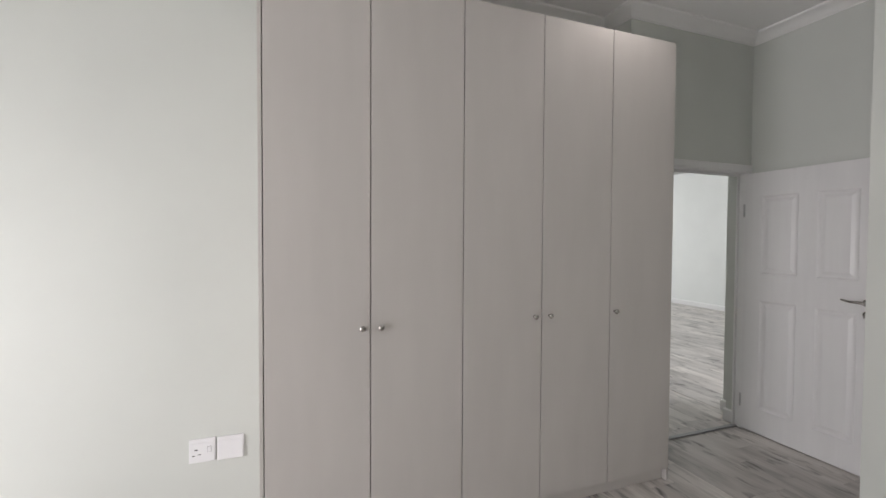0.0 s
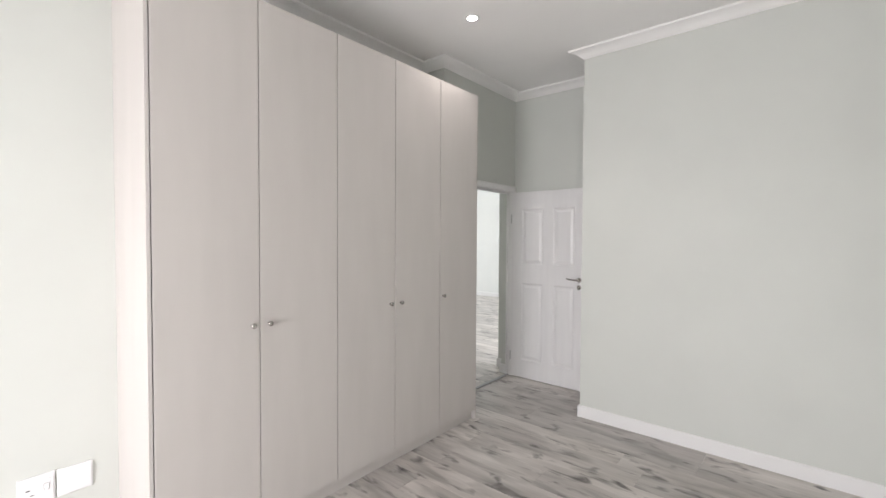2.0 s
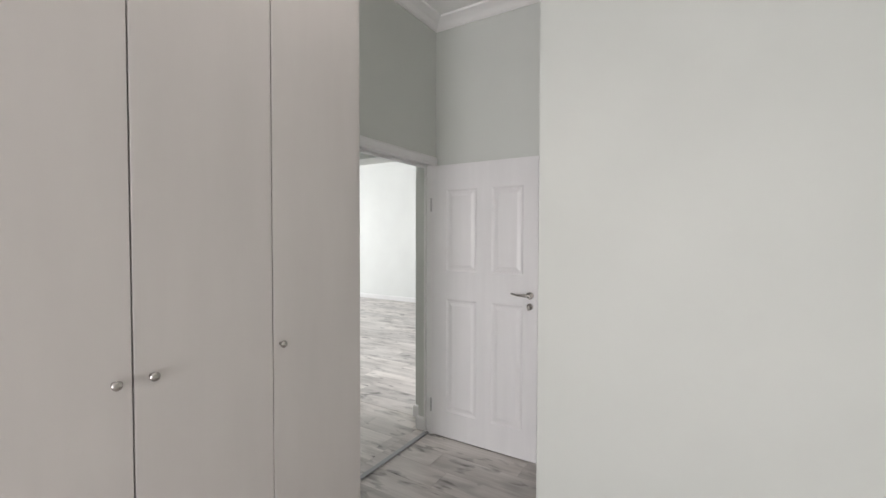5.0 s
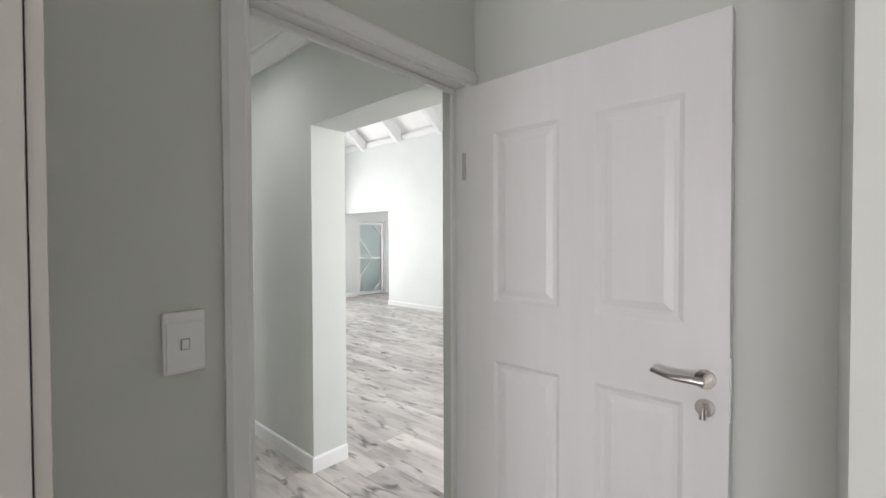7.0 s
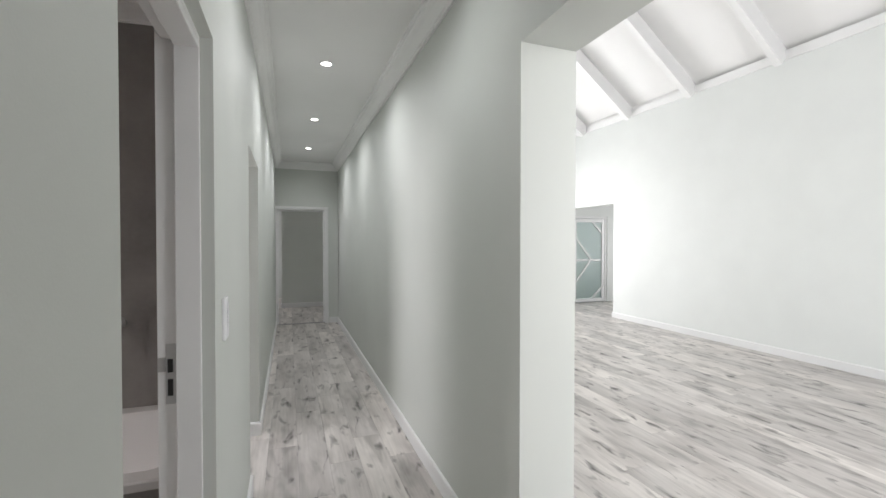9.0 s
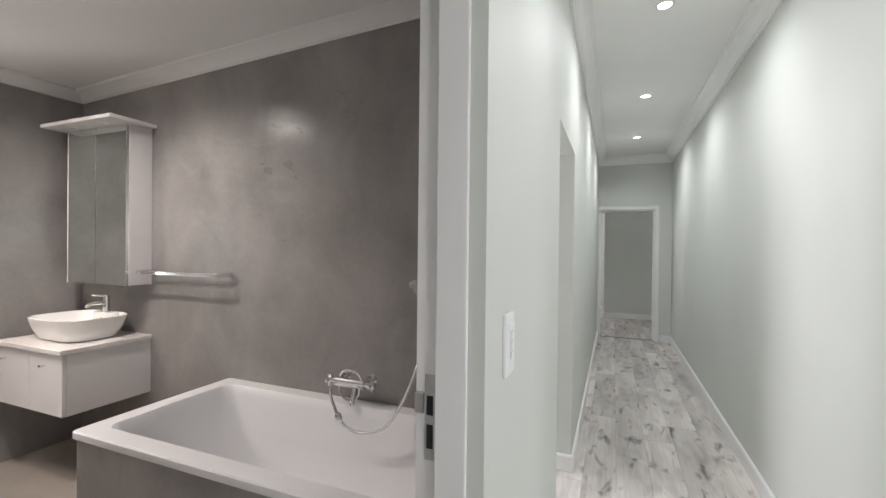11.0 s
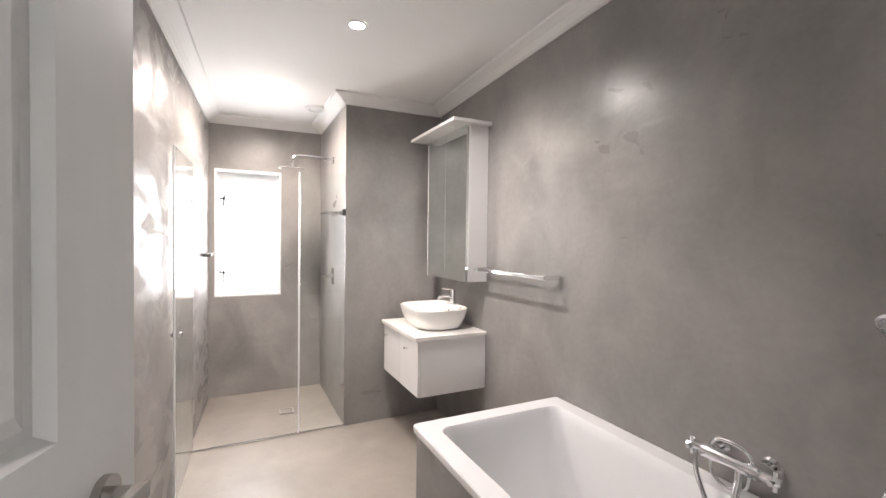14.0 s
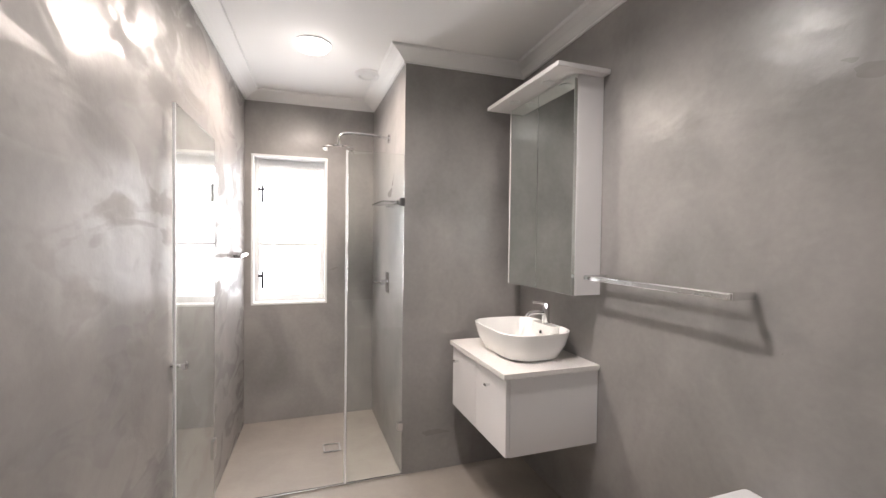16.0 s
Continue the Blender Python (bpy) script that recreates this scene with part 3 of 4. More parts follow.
def panel_door(name, m, width, label, handle_u, handle_z, hinges=(0.23, 1.735), drop=0.0, flat=False, key=False, stile=0.10, depth=0.009):
    """A four-panel moulded door: x from the hinge, its showing face at y = 0, 40 mm thick."""
    t = thing(name, m, label, "door")
    t["kind"] = "structure"
    T, B, H, D = 0.040, 0.008, 2.022, depth
    us = (0.0, 0.125, 0.375, width - 0.233 - stile, width - stile, width)
    za, zb = 1.04 - drop, 1.245 - drop
    rails = ((B, 0.20), (za, zb), (1.84, H))
    bm = bmesh.new()
    box(bm, 0, D, B, width, T - D, H)
    for y0, y1 in ((0.0, D), (T - D, T)):
        for a, b in ((us[0], us[1]), (us[2], us[3]), (us[4], us[5])):
            box(bm, a, y0, B, b, y1, H)
        for z0, z1 in rails:
            box(bm, us[1], y0, z0, us[2], y1, z1)
            box(bm, us[3], y0, z0, us[4], y1, z1)
    part("leaf", bm, LEAF, t)
    for a, b in ((us[1], us[2]), (us[3], us[4])):
        for z0, z1 in ((0.20, za), (zb, 1.84)):
            bm = bmesh.new()
            for y, s in ((D, 1), (T - D, -1)):
                # sloping moulding round the recess, then a raised field
                o = [bm.verts.new((x, y - s * D, z)) for x, z in ((a, z0), (b, z0), (b, z1), (a, z1))]
                g = 0.014
                i = [bm.verts.new((x, y - s * 0.0005, z)) for x, z in ((a + g, z0 + g), (b - g, z0 + g), (b - g, z1 - g), (a + g, z1 - g))]
                for k in range(4):
                    bm.faces.new((o[k], o[(k + 1) % 4], i[(k + 1) % 4], i[k]))
                frustum(bm, a + 0.026, z0 + 0.026, b - 0.026, z1 - 0.026, y - s * 0.0005, s * depth * 0.67, 0.022)
            part("panel", bm, LEAF, t)
    for s in (-1, 1):
        y = 0.0 if s < 0 else T
        bm = tubes(([(handle_u, y, handle_z), (handle_u, y + s * 0.010, handle_z)], 0.024), ([(handle_u, y, handle_z), (handle_u, y + s * (0.040 if flat else 0.045), handle_z)], 0.010), sides=20)
        if flat:
            # mitred flat lever, deeper towards its free end
            y1, y2 = y + s * 0.036, y + s * 0.049
            lo = [bm.verts.new(v) for v in ((handle_u + 0.012, y2, handle_z - 0.010), (handle_u + 0.002, y1, handle_z - 0.010), (handle_u - 0.085, y1 - s * 0.006, handle_z - 0.016), (handle_u - 0.085, y2 - s * 0.006, handle_z - 0.016))]
            hi = [bm.verts.new(v) for v in ((handle_u + 0.012, y2, handle_z + 0.011), (handle_u + 0.002, y1, handle_z + 0.011), (handle_u - 0.085, y1 - s * 0.006, handle_z + 0.006), (handle_u - 0.085, y2 - s * 0.006, handle_z + 0.006))]
            bm.faces.new(lo), bm.faces.new(hi)
            for k in range(4):
                bm.faces.new((lo[k], lo[(k + 1) % 4], hi[(k + 1) % 4], hi[k]))
        lever = [] if flat else curve_points([(handle_u + 0.004, y + s * 0.045, handle_z + 0.002), (handle_u - 0.03, y + s * 0.050, handle_z + 0.003), (handle_u - 0.07, y + s * 0.052, handle_z + 0.004), (handle_u - 0.115, y + s * 0.048, handle_z + 0.012)], 5)
        if lever:
            tube(bm, lever, [0.011 - 0.005 * k / (len(lever) - 1) for k in range(len(lever))], 10)
        hd = part("handle", bm, SATIN, t, "satin nickel lever handle on a round rose", not flat)
        bmesh_normals(hd)
        kz = handle_z - 0.072
        bm = tubes(([(handle_u, y, kz), (handle_u, y + s * 0.008, kz)], 0.022), sides=20)
        box(bm, handle_u - 0.004, min(y, y + s * 0.012), kz - 0.014, handle_u + 0.004, max(y, y + s * 0.012), kz + 0.010)
        part("keyhole_rose", bm, SATIN, t, "satin nickel keyhole rose", False)
        if key and s < 0:
            bm = tubes(([(handle_u, y - 0.008, kz), (handle_u, y - 0.026, kz)], 0.0035), ([(handle_u, y - 0.026, kz + 0.006), (handle_u, y - 0.031, kz - 0.022)], [0.005, 0.008]), sides=10)
            part("key", bm, SATIN, t, "steel key in the lock", True)
    part("lock_plate", boxes((width, 0.010, handle_z - 0.10, width + 0.002, 0.030, handle_z + 0.06)), STEEL, t, "steel lock plate on the edge")
    for z in hinges:
        bm = tubes(([(-0.004, -0.006, z - 0.05), (-0.004, -0.006, z + 0.05)], 0.006), sides=10)
        box(bm, -0.003, -0.001, z - 0.05, 0.0, 0.03, z + 0.05)
        part("hinge", bm, STEEL, t, "steel butt hinge")
    return t


door_frame("door_1", pose(-0.79, 0, 0), 0.79, 2.03, 0.055, 0.058, "white painted timber frame of the bedroom door")
panel_door("door_2", pose(0, -0.004, 0, 0, 0, -90), 0.822, "white four-panel bedroom door standing open", 0.772, 1.112, key=True)
# the bathroom frame faces the bathroom
bf = door_frame("door_3", pose(-0.976, 1.446, 0, 0, 0, -90), 0.785, 2.03, 0.10, 0.05, "white painted timber frame of the bathroom door", stop_at=0.033, casing=False, lead=0.019)
ang = math.degrees(math.atan2(0.24, -0.755))
panel_door("door_4", pose(-0.992, 0.657, 0, 0, 0, ang), 0.785, "white four-panel bathroom door standing open", 0.715, 1.085, drop=0.062, flat=True, stile=0.140, depth=0.014)
strike = tagged(part("strike_plate", boxes((-0.973, 1.4425, 0.95, -0.945, 1.4445, 1.13), bevel=0.0006), STEEL), "steel strike plate in the door jamb", "strike plate")
# no real holes: their shade is two dark patches on the plate
part("keep", boxes((-0.968, 1.441, 0.975, -0.954, 1.4426, 1.025), (-0.968, 1.441, 1.045, -0.954, 1.4426, 1.085)), DARK, strike, "dark patches painted as shade in the latch holes")
part("lip", boxes((-0.992, 1.434, 1.05, -0.973, 1.4445, 1.09)), STEEL, strike)
door_frame("door_5", pose(-0.82, 7.766, 0), 0.79, 1.99, 0.13, 0.055, "white painted frame at the corridor's end")
for z in (0.25, 1.75):
    tagged(part("door_hinge", boxes((-0.033, 7.80, z - 0.05, -0.030, 7.83, z + 0.05)), STEEL), "steel hinge on the far door frame", "hinge", "far door hinges")
structure("trim_bedroom_threshold", boxes((-0.79, 0.02, 0.002, 0.0, 0.055, 0.012), bevel=0.004), GREY_PLASTIC, "grey metal threshold strip under the door")
structure("trim_end_threshold", boxes((-0.82, 7.80, 0.002, -0.03, 7.835, 0.012), bevel=0.004), GREY_PLASTIC, "grey metal threshold strip")
structure("trim_bathroom_threshold", boxes((-0.965, 0.662, 0.001, -0.925, 1.446, 0.010), bevel=0.003), STEEL, "steel threshold strip under the bathroom door")

# ---- wardrobe ----
WX = [-3.502, -3.038, -2.570, -2.107, -1.647, -1.186]
WF, WT = -0.372, 2.70
wardrobe = thing("wardrobe", pose(-2.34, -0.06, 0), "tall warm-grey five-door built-in wardrobe standing on the floor", "wardrobe")


def wpart(name, bm, material, label="", parent=None):
    ob = part(name, bm, material, None, label)
    ob.parent = parent or wardrobe
    ob.matrix_parent_inverse = (parent or wardrobe).matrix_world.inverted()
    return ob


wpart("side_panel", boxes((WX[0] - 0.018, WF, 0, WX[0] - 0.002, 0.245, WT), bevel=0.001), MELAMINE)
wpart("side_panel", boxes((WX[5] - 0.001, WF + 0.002, 0, WX[5] + 0.014, -0.004, WT), bevel=0.001), MELAMINE)
wpart("carcass", boxes((WX[0], WF + 0.062, 0.0, WX[5] - 0.003, 0.245, WT - 0.002)), MELAMINE)
wpart("plinth", boxes((WX[0], WF + 0.034, 0, WX[5] - 0.004, WF + 0.060, 0.070)), MELAMINE)
for i in range(5):
    dm = boxes((WX[i] + 0.0025, WF, 0.080, WX[i + 1] - 0.0025, WF + 0.018, WT), bevel=0.0012)
    d = wpart("door", dm, MELAMINE)
    kx = (WX[i + 1] - 0.040, WX[i] + 0.047, WX[i + 1] - 0.047, WX[i] + 0.047, WX[i] + 0.032)[i]
    kz = 1.087
    prof = [(0.0, 0.0075), (0.008, 0.0065), (0.012, 0.0095), (0.018, 0.0135), (0.024, 0.0140), (0.028, 0.011), (0.030, 0.004)]
    bm = bmesh.new()
    tube(bm, [(kx, WF - a, kz) for a, r in prof], [r for a, r in prof], 16)
    k = part("knob", bm, SATIN, None, "satin nickel round knob", True)
    k.parent = d
    k.matrix_parent_inverse = d.matrix_world.inverted() @ Matrix.Identity(4)
bpy.context.view_layer.update()
for d in list(wardrobe.children):
    for k in d.children:
        k.matrix_parent_inverse = d.matrix_world.inverted()


# ---- sockets and switches ----
def wall_plate(name, m, w, h, label, rockers, extras=()):
    """A moulded plate: x across, z up, front towards -y."""
    t = thing(name, m, label, "switch" if "switch" in label else "socket")
    part("plate", boxes((-w / 2, -0.010, -h / 2, w / 2, 0, h / 2), bevel=0.003), WHITE_PLASTIC, t)
    part("cover", boxes((-w / 2 + 0.006, -0.0125, -h / 2 + 0.006, w / 2 - 0.006, -0.0095, h / 2 - 0.022), bevel=0.001), WHITE_PLASTIC, t)
    # gaps and pin slots are flat patches with the shade in their colour
    for x, z, a, b in rockers:
        part("rocker", boxes((x - a, -0.016, z - b, x + a, -0.012, z + b), bevel=0.0015), WHITE_PLASTIC, t)
        part("rocker_gap", boxes((x - a - 0.0015, -0.0129, z - b - 0.0015, x + a + 0.0015, -0.0124, z + b + 0.0015)), GREY_PLASTIC, t, "grey border painted as shade in the gap round the rocker")
    for x, z, a, b in extras:
        part("pin_hole", boxes((x - a, -0.0129, z - b, x + a, -0.0124, z + b)), DARK, t, "dark patch painted as shade in a pin slot")
    return t


wall_plate("wall_socket", pose(-3.815, 0.1, 0.415), 0.122, 0.122, "white plastic double socket plate on the wall", [(0.032, 0.004, 0.008, 0.014)], [(-0.028, 0.006, 0.007, 0.0025), (-0.040, -0.022, 0.005, 0.0025), (-0.014, -0.018, 0.007, 0.0015)])
wall_plate("blank_plate", pose(-3.685, 0.1, 0.412), 0.126, 0.122, "white plastic blank socket plate on the wall", [])
wall_plate("light_switch", pose(-0.935, 0, 1.252), 0.080, 0.128, "white single light switch beside the bedroom door", [(0, -0.004, 0.007, 0.010)])
wall_plate("corridor_switch", pose(CL, 1.612, 1.171, 0, 0, 90), 0.075, 0.145, "white triple light switch on the corridor wall", [(0, 0.022, 0.010, 0.008), (0, 0.0, 0.010, 0.008), (0, -0.024, 0.010, 0.008)])


# ---- downlights ----
def circle_at(r, h):
    return [(r * math.cos(2 * math.pi * k / 32), r * math.sin(2 * math.pi * k / 32), h) for k in range(32)]


def downlight(x, y, z, r, label):
    t = thing("downlight", pose(x, y, z), label, "downlight", "recessed ceiling downlights")
    rings = [[(rr * math.cos(2 * math.pi * k / 32), rr * math.sin(2 * math.pi * k / 32), h) for k in range(32)] for rr, h in ((r, -0.001), (r, -0.004), (r - 0.006, -0.007), (r - 0.014, -0.006), (r - 0.016, -0.001))]
    part("ring", loft(rings, False, False), TRIM, t, "", True)
    g = r - 0.016
    bm = loft([[(g * math.cos(2 * math.pi * k / 32), g * math.sin(2 * math.pi * k / 32), -0.003) for k in range(32)], [(g * math.cos(2 * math.pi * k / 32), g * math.sin(2 * math.pi * k / 32), -0.0015) for k in range(32)]])
    lens = part("lens", bm, LAMP, t, "glowing lamp lens")
    lens.visible_shadow = False
    return t


for lx, ly in COR_LAMPS:
    downlight(lx, ly, COR_Z, 0.052, "small round recessed ceiling downlight, lit")
downlight(-1.60, -0.62, BED_Z, 0.052, "small round recessed ceiling downlight, lit")
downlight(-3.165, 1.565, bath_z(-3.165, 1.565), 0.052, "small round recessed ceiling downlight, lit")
# flush dish lamp and round air vent over the shower
DZ = bath_z(-4.275, 1.24)
dish = thing("shower_light", pose(-4.275, 1.24, DZ), "round flush ceiling lamp with a glowing opal dish", "ceiling lamp")
part("ring", loft([circle_at(rr, h) for rr, h in ((0.106, 0.006), (0.106, -0.003), (0.104, -0.005), (0.099, -0.005), (0.097, -0.002))], False, False), WHITE_PLASTIC, dish, "", True)
opal = part("lens", loft([circle_at(rr, h) for rr, h in ((0.0965, -0.003), (0.0965, -0.012), (0.086, -0.024), (0.060, -0.031), (0.024, -0.034))]), OPAL, dish, "glowing opal dish", True)
opal.visible_shadow = False
vent = thing("ceiling_vent", pose(-4.60, 1.60, bath_z(-4.60, 1.60)), "round white plastic air vent in the shower ceiling", "vent")
part("ring", loft([circle_at(rr, h) for rr, h in ((0.088, 0.004), (0.088, -0.008), (0.078, -0.018), (0.062, -0.018), (0.055, -0.002))], False, False), TRIM, vent, "", True)
part("disc", loft([circle_at(rr, h) for rr, h in ((0.030, 0.002), (0.048, -0.010), (0.046, -0.014), (0.010, -0.015))]), TRIM, vent, "", True)

# ---- bathroom: window ----
win = thing("window_1", pose(BX0, (WY0 + WY1) / 2, WZ0), "white painted window with one casement in a white reveal", "window")
win["kind"] = "structure"
hw, wh = (WY1 - WY0) / 2, WZ1 - WZ0
part("lining", boxes((-0.2, -hw, 0, 0.004, -hw + 0.016, wh), (-0.2, hw - 0.016, 0, 0.004, hw, wh), (-0.2, -hw + 0.016, wh - 0.016, 0.004, hw - 0.016, wh), (-0.2, -hw + 0.016, 0, 0.004, hw - 0.016, 0.016), bevel=0.001), TRIM, win)
fx0, fx1 = -0.16, -0.11
part("window_frame", boxes((fx0, -hw + 0.016, 0.016, fx1, -hw + 0.05, wh - 0.016), (fx0, hw - 0.05, 0.016, fx1, hw - 0.016, wh - 0.016), (fx0, -hw + 0.05, 0.016, fx1, hw - 0.05, 0.06), (fx0, -hw + 0.05, wh - 0.09, fx1, hw - 0.05, wh - 0.016), (fx0, -hw + 0.05, 0.44, fx1, hw - 0.05, 0.465), bevel=0.003), TRIM, win)
part("pane", boxes((-0.138, -hw + 0.05, 0.06, -0.134, hw - 0.05, 0.44)), PANE, win).visible_shadow = False
part("pane", boxes((-0.138, -hw + 0.05, 0.465, -0.134, hw - 0.05, wh - 0.09)), PANE, win).visible_shadow = False
for z in (0.18, 0.84):
    st = tubes(([(-0.100, -hw + 0.072, z - 0.07), (-0.092, -hw + 0.072, z + 0.07)], 0.009), ([(-0.108, -hw + 0.045, z + 0.03), (-0.092, -hw + 0.085, z + 0.03)], 0.011), sides=8)
    part("casement_stay", st, DARK_METAL, win, "dark metal casement fastener")

# ---- shower ----
SG = -4.19
screen = thing("shower_screen", pose(SG, 1.59, 0), "fixed clear glass shower panel in a steel floor channel", "shower screen")
part("glass_panel", boxes((-0.005, -0.16, 0.012, 0.005, 0.158, 1.87), bevel=0.001), GLASS, screen).visible_shadow = False
part("edge_seal", boxes((-0.007, -0.172, 0.012, 0.007, -0.161, 1.87), bevel=0.002), WHITE_PLASTIC, screen, "translucent white edge seal")
part("wall_clamp", boxes((-0.018, 0.135, 1.575, 0.018, 0.16, 1.62), bevel=0.002), DARK, screen, "dark wall clamp")
part("wall_clamp", boxes((-0.016, 0.130, 0.27, 0.016, 0.16, 0.315), bevel=0.002), CHROME, screen, "chrome wall clamp")
structure("trim_shower_channel", boxes((SG - 0.008, 0.77, 0.002, SG + 0.008, 1.75, 0.012), bevel=0.002), CHROME, "bright steel floor channel under the shower glass")
gd_a = math.degrees(math.atan2(0.735 - 0.768, -3.588 - SG))
gdoor = thing("shower_door", pose(SG, 0.768, 0, 0, 0, gd_a), "clear glass shower door standing open against the wall", "shower door")
part("glass_panel", boxes((0.0, -0.004, 0.018, 0.60, 0.004, 1.87), bevel=0.001), GLASS, gdoor).visible_shadow = False
part("edge_seal", boxes((0.600, -0.005, 0.018, 0.608, 0.005, 1.87), bevel=0.002), WHITE_PLASTIC, gdoor, "translucent white edge seal")
for z in (0.315, 1.60):
    part("hinge", boxes((-0.012, -0.012, z - 0.045, 0.045, 0.012, z + 0.045), bevel=0.002), CHROME, gdoor, "chrome glass hinge")
kp = [(0.004, 0.008), (0.014, 0.008), (0.018, 0.016), (0.030, 0.017), (0.036, 0.012)]
for s in (-1, 1):
    bm = bmesh.new()
    tube(bm, [(0.572, s * a * 0.6 if s < 0 else a, 0.893) for a, r in kp], [r for a, r in kp], 16)
    part("knob", bm, CHROME, gdoor, "chrome round door knob", True)
valve = thing("shower_valve", pose(-4.63, 1.75, 1.09), "chrome lever shower valve on the cement wall", "shower valve")
part("back_plate", boxes((-0.045, -0.008, -0.07, 0.045, 0, 0.07), bevel=0.004), CHROME, valve)
part("lever", tubes(([(0, 0, 0), (0, -0.05, 0)], 0.02), ([(0, -0.045, 0), (-0.005, -0.10, 0.004)], 0.008), sides=14), CHROME, valve, "", True)
rose = thing("rain_shower", pose(-4.60, 1.75, 2.05), "chrome overhead shower on a bent wall arm", "shower head")
part("arm", tubes((curve_points([(0, 0, 0), (0, -0.12, 0.01), (0, -0.27, 0.012), (0, -0.325, -0.01), (0, -0.335, -0.08)], 6), 0.010)), CHROME, rose, "", True)
part("wall_flange", tubes(([(0, 0, 0), (0, -0.010, 0)], 0.03), sides=20), CHROME, rose)
part("rose", tubes(([(0, -0.335, -0.072), (0, -0.335, -0.088)], [0.03, 0.10]), ([(0, -0.335, -0.088), (0, -0.335, -0.098)], 0.10), sides=28), CHROME, rose)
shelf = thing("glass_shelf", pose(-4.36, 1.75, 1.595), "small clear glass shelf on chrome pegs in the shower", "shelf")
part("glass_plate", boxes((-0.16, -0.13, 0, 0.16, 0, 0.008), bevel=0.001), GLASS, shelf)
for x in (-0.12, 0.12):
    part("peg", tubes(([(x, 0, -0.006), (x, -0.05, -0.006)], 0.009), ([(x, -0.03, -0.012), (x, -0.03, 0.016)], 0.010), sides=12), CHROME, shelf)
bar = thing("grab_bar", pose(-4.75, left_y(-4.75), 1.27), "short chrome bar on the shower wall", "bar")
part("rail", boxes((-0.20, 0.055, -0.012, 0.20, 0.078, 0.012), bevel=0.003), CHROME, bar)
for x in (-0.17, 0.17):
    part("bracket", boxes((x - 0.012, 0, -0.012, x + 0.012, 0.056, 0.012), bevel=0.002), CHROME, bar)
drain = thing("floor_drain", pose(-4.645, 1.39, 0.003), "square steel shower drain in the floor", "drain")
part("frame", boxes((-0.055, -0.055, 0, 0.055, -0.045, 0.004), (-0.055, 0.045, 0, 0.055, 0.055, 0.004), (-0.055, -0.045, 0, -0.045, 0.045, 0.004), (0.045, -0.045, 0, 0.055, 0.045, 0.004)), STEEL, drain)
part("insert", boxes((-0.04, -0.04, 0, 0.04, 0.04, 0.003)), CEMENT_FLOOR, drain)

# ---- vanity, basin, mirror cabinet, towel rail ----
VX0, VX1, VY0, VZ0, VZ1 = -4.10, -3.442, 2.03, 0.42, 0.772
vanity = thing("vanity_cabinet", pose((VX0 + VX1) / 2, BY1, VZ0), "white lacquered two-door wall-hung vanity cabinet", "vanity")
vw, vd, vh = (VX1 - VX0) / 2, BY1 - VY0, VZ1 - VZ0
part("body", boxes((-vw, -vd + 0.020, 0, vw, -0.002, vh), bevel=0.001), VANITY, vanity)
for a, b, hx in ((-vw, -0.0015, -vw + 0.085), (0.0015, vw, vw - 0.165)):
    d = part("door", boxes((a, -vd, 0.002, b, -vd + 0.018, vh - 0.003), bevel=0.0015), VANITY, vanity)
    part("handle", tubes(([(hx, -vd, vh - 0.075), (hx, -vd - 0.022, vh - 0.075)], [0.005, 0.006]), ([(hx - 0.012, -vd - 0.022, vh - 0.075), (hx + 0.012, -vd - 0.022, vh - 0.075)], 0.006), sides=10), CHROME, d, "small chrome pull")
tagged(part("stone_worktop", boxes((VX0 - 0.012, VY0 - 0.018, VZ1, VX1 + 0.012, BY1 - 0.001, VZ1 + 0.026), bevel=0.003), STONE_TOP), "pale stone top lying on the vanity cabinet", "worktop")
TZ = VZ1 + 0.026
basin = thing("basin", pose(-3.76, 2.275, TZ), "white ceramic countertop basin with rounded corners", "basin")
rr = []
for sx, sy, r, z in ((0.37, 0.25, 0.10, 0), (0.40, 0.29, 0.11, 0.01), (0.45, 0.345, 0.12, 0.07), (0.475, 0.375, 0.125, 0.13), (0.475, 0.375, 0.125, 0.138), (0.465, 0.365, 0.12, 0.140), (0.455, 0.355, 0.115, 0.136), (0.42, 0.32, 0.11, 0.07), (0.36, 0.26, 0.10, 0.03), (0.20, 0.14, 0.06, 0.022)):
    rr.append([(x, y, z) for x, y in rounded_rect(0, 0, sx * 1.04, sy * 1.03, r, 8)])
part("bowl", loft(rr), CERAMIC, basin, "", True)
part("tap_deck", loft([[(x, y, z) for x, y in rounded_rect(0, 0.155, 0.20 + g, 0.055 + g, 0.02, 4)] for g, z in ((0, 0.09), (0, 0.137), (-0.006, 0.140))]), CERAMIC, basin)
# dark disc on the bowl carries the overflow's inner shade as colour
part("overflow", tubes(([(0.0, 0.132, 0.095), (0.0, 0.122, 0.097)], 0.009), sides=14), DARK, basin, "dark disc painted as shade in the overflow hole")
part("waste", tubes(([(0, 0, 0.020), (0, 0, 0.027)], 0.022), sides=18), CHROME, basin)
tap = thing("basin_tap", pose(-3.76, 2.275 + 0.157, TZ + 0.1405), "chrome single-lever basin tap on the basin rim", "tap")
part("body", tubes(([(0, 0, 0), (0, 0, 0.006)], 0.024), ([(0, 0, 0.004), (0, 0, 0.085)], [0.020, 0.019]), sides=18), CHROME, tap, "", False)
part("spout", tubes((curve_points([(0, 0, 0.055), (0, -0.05, 0.062), (0, -0.10, 0.058), (0, -0.118, 0.042)], 5), 0.011)), CHROME, tap, "", True)
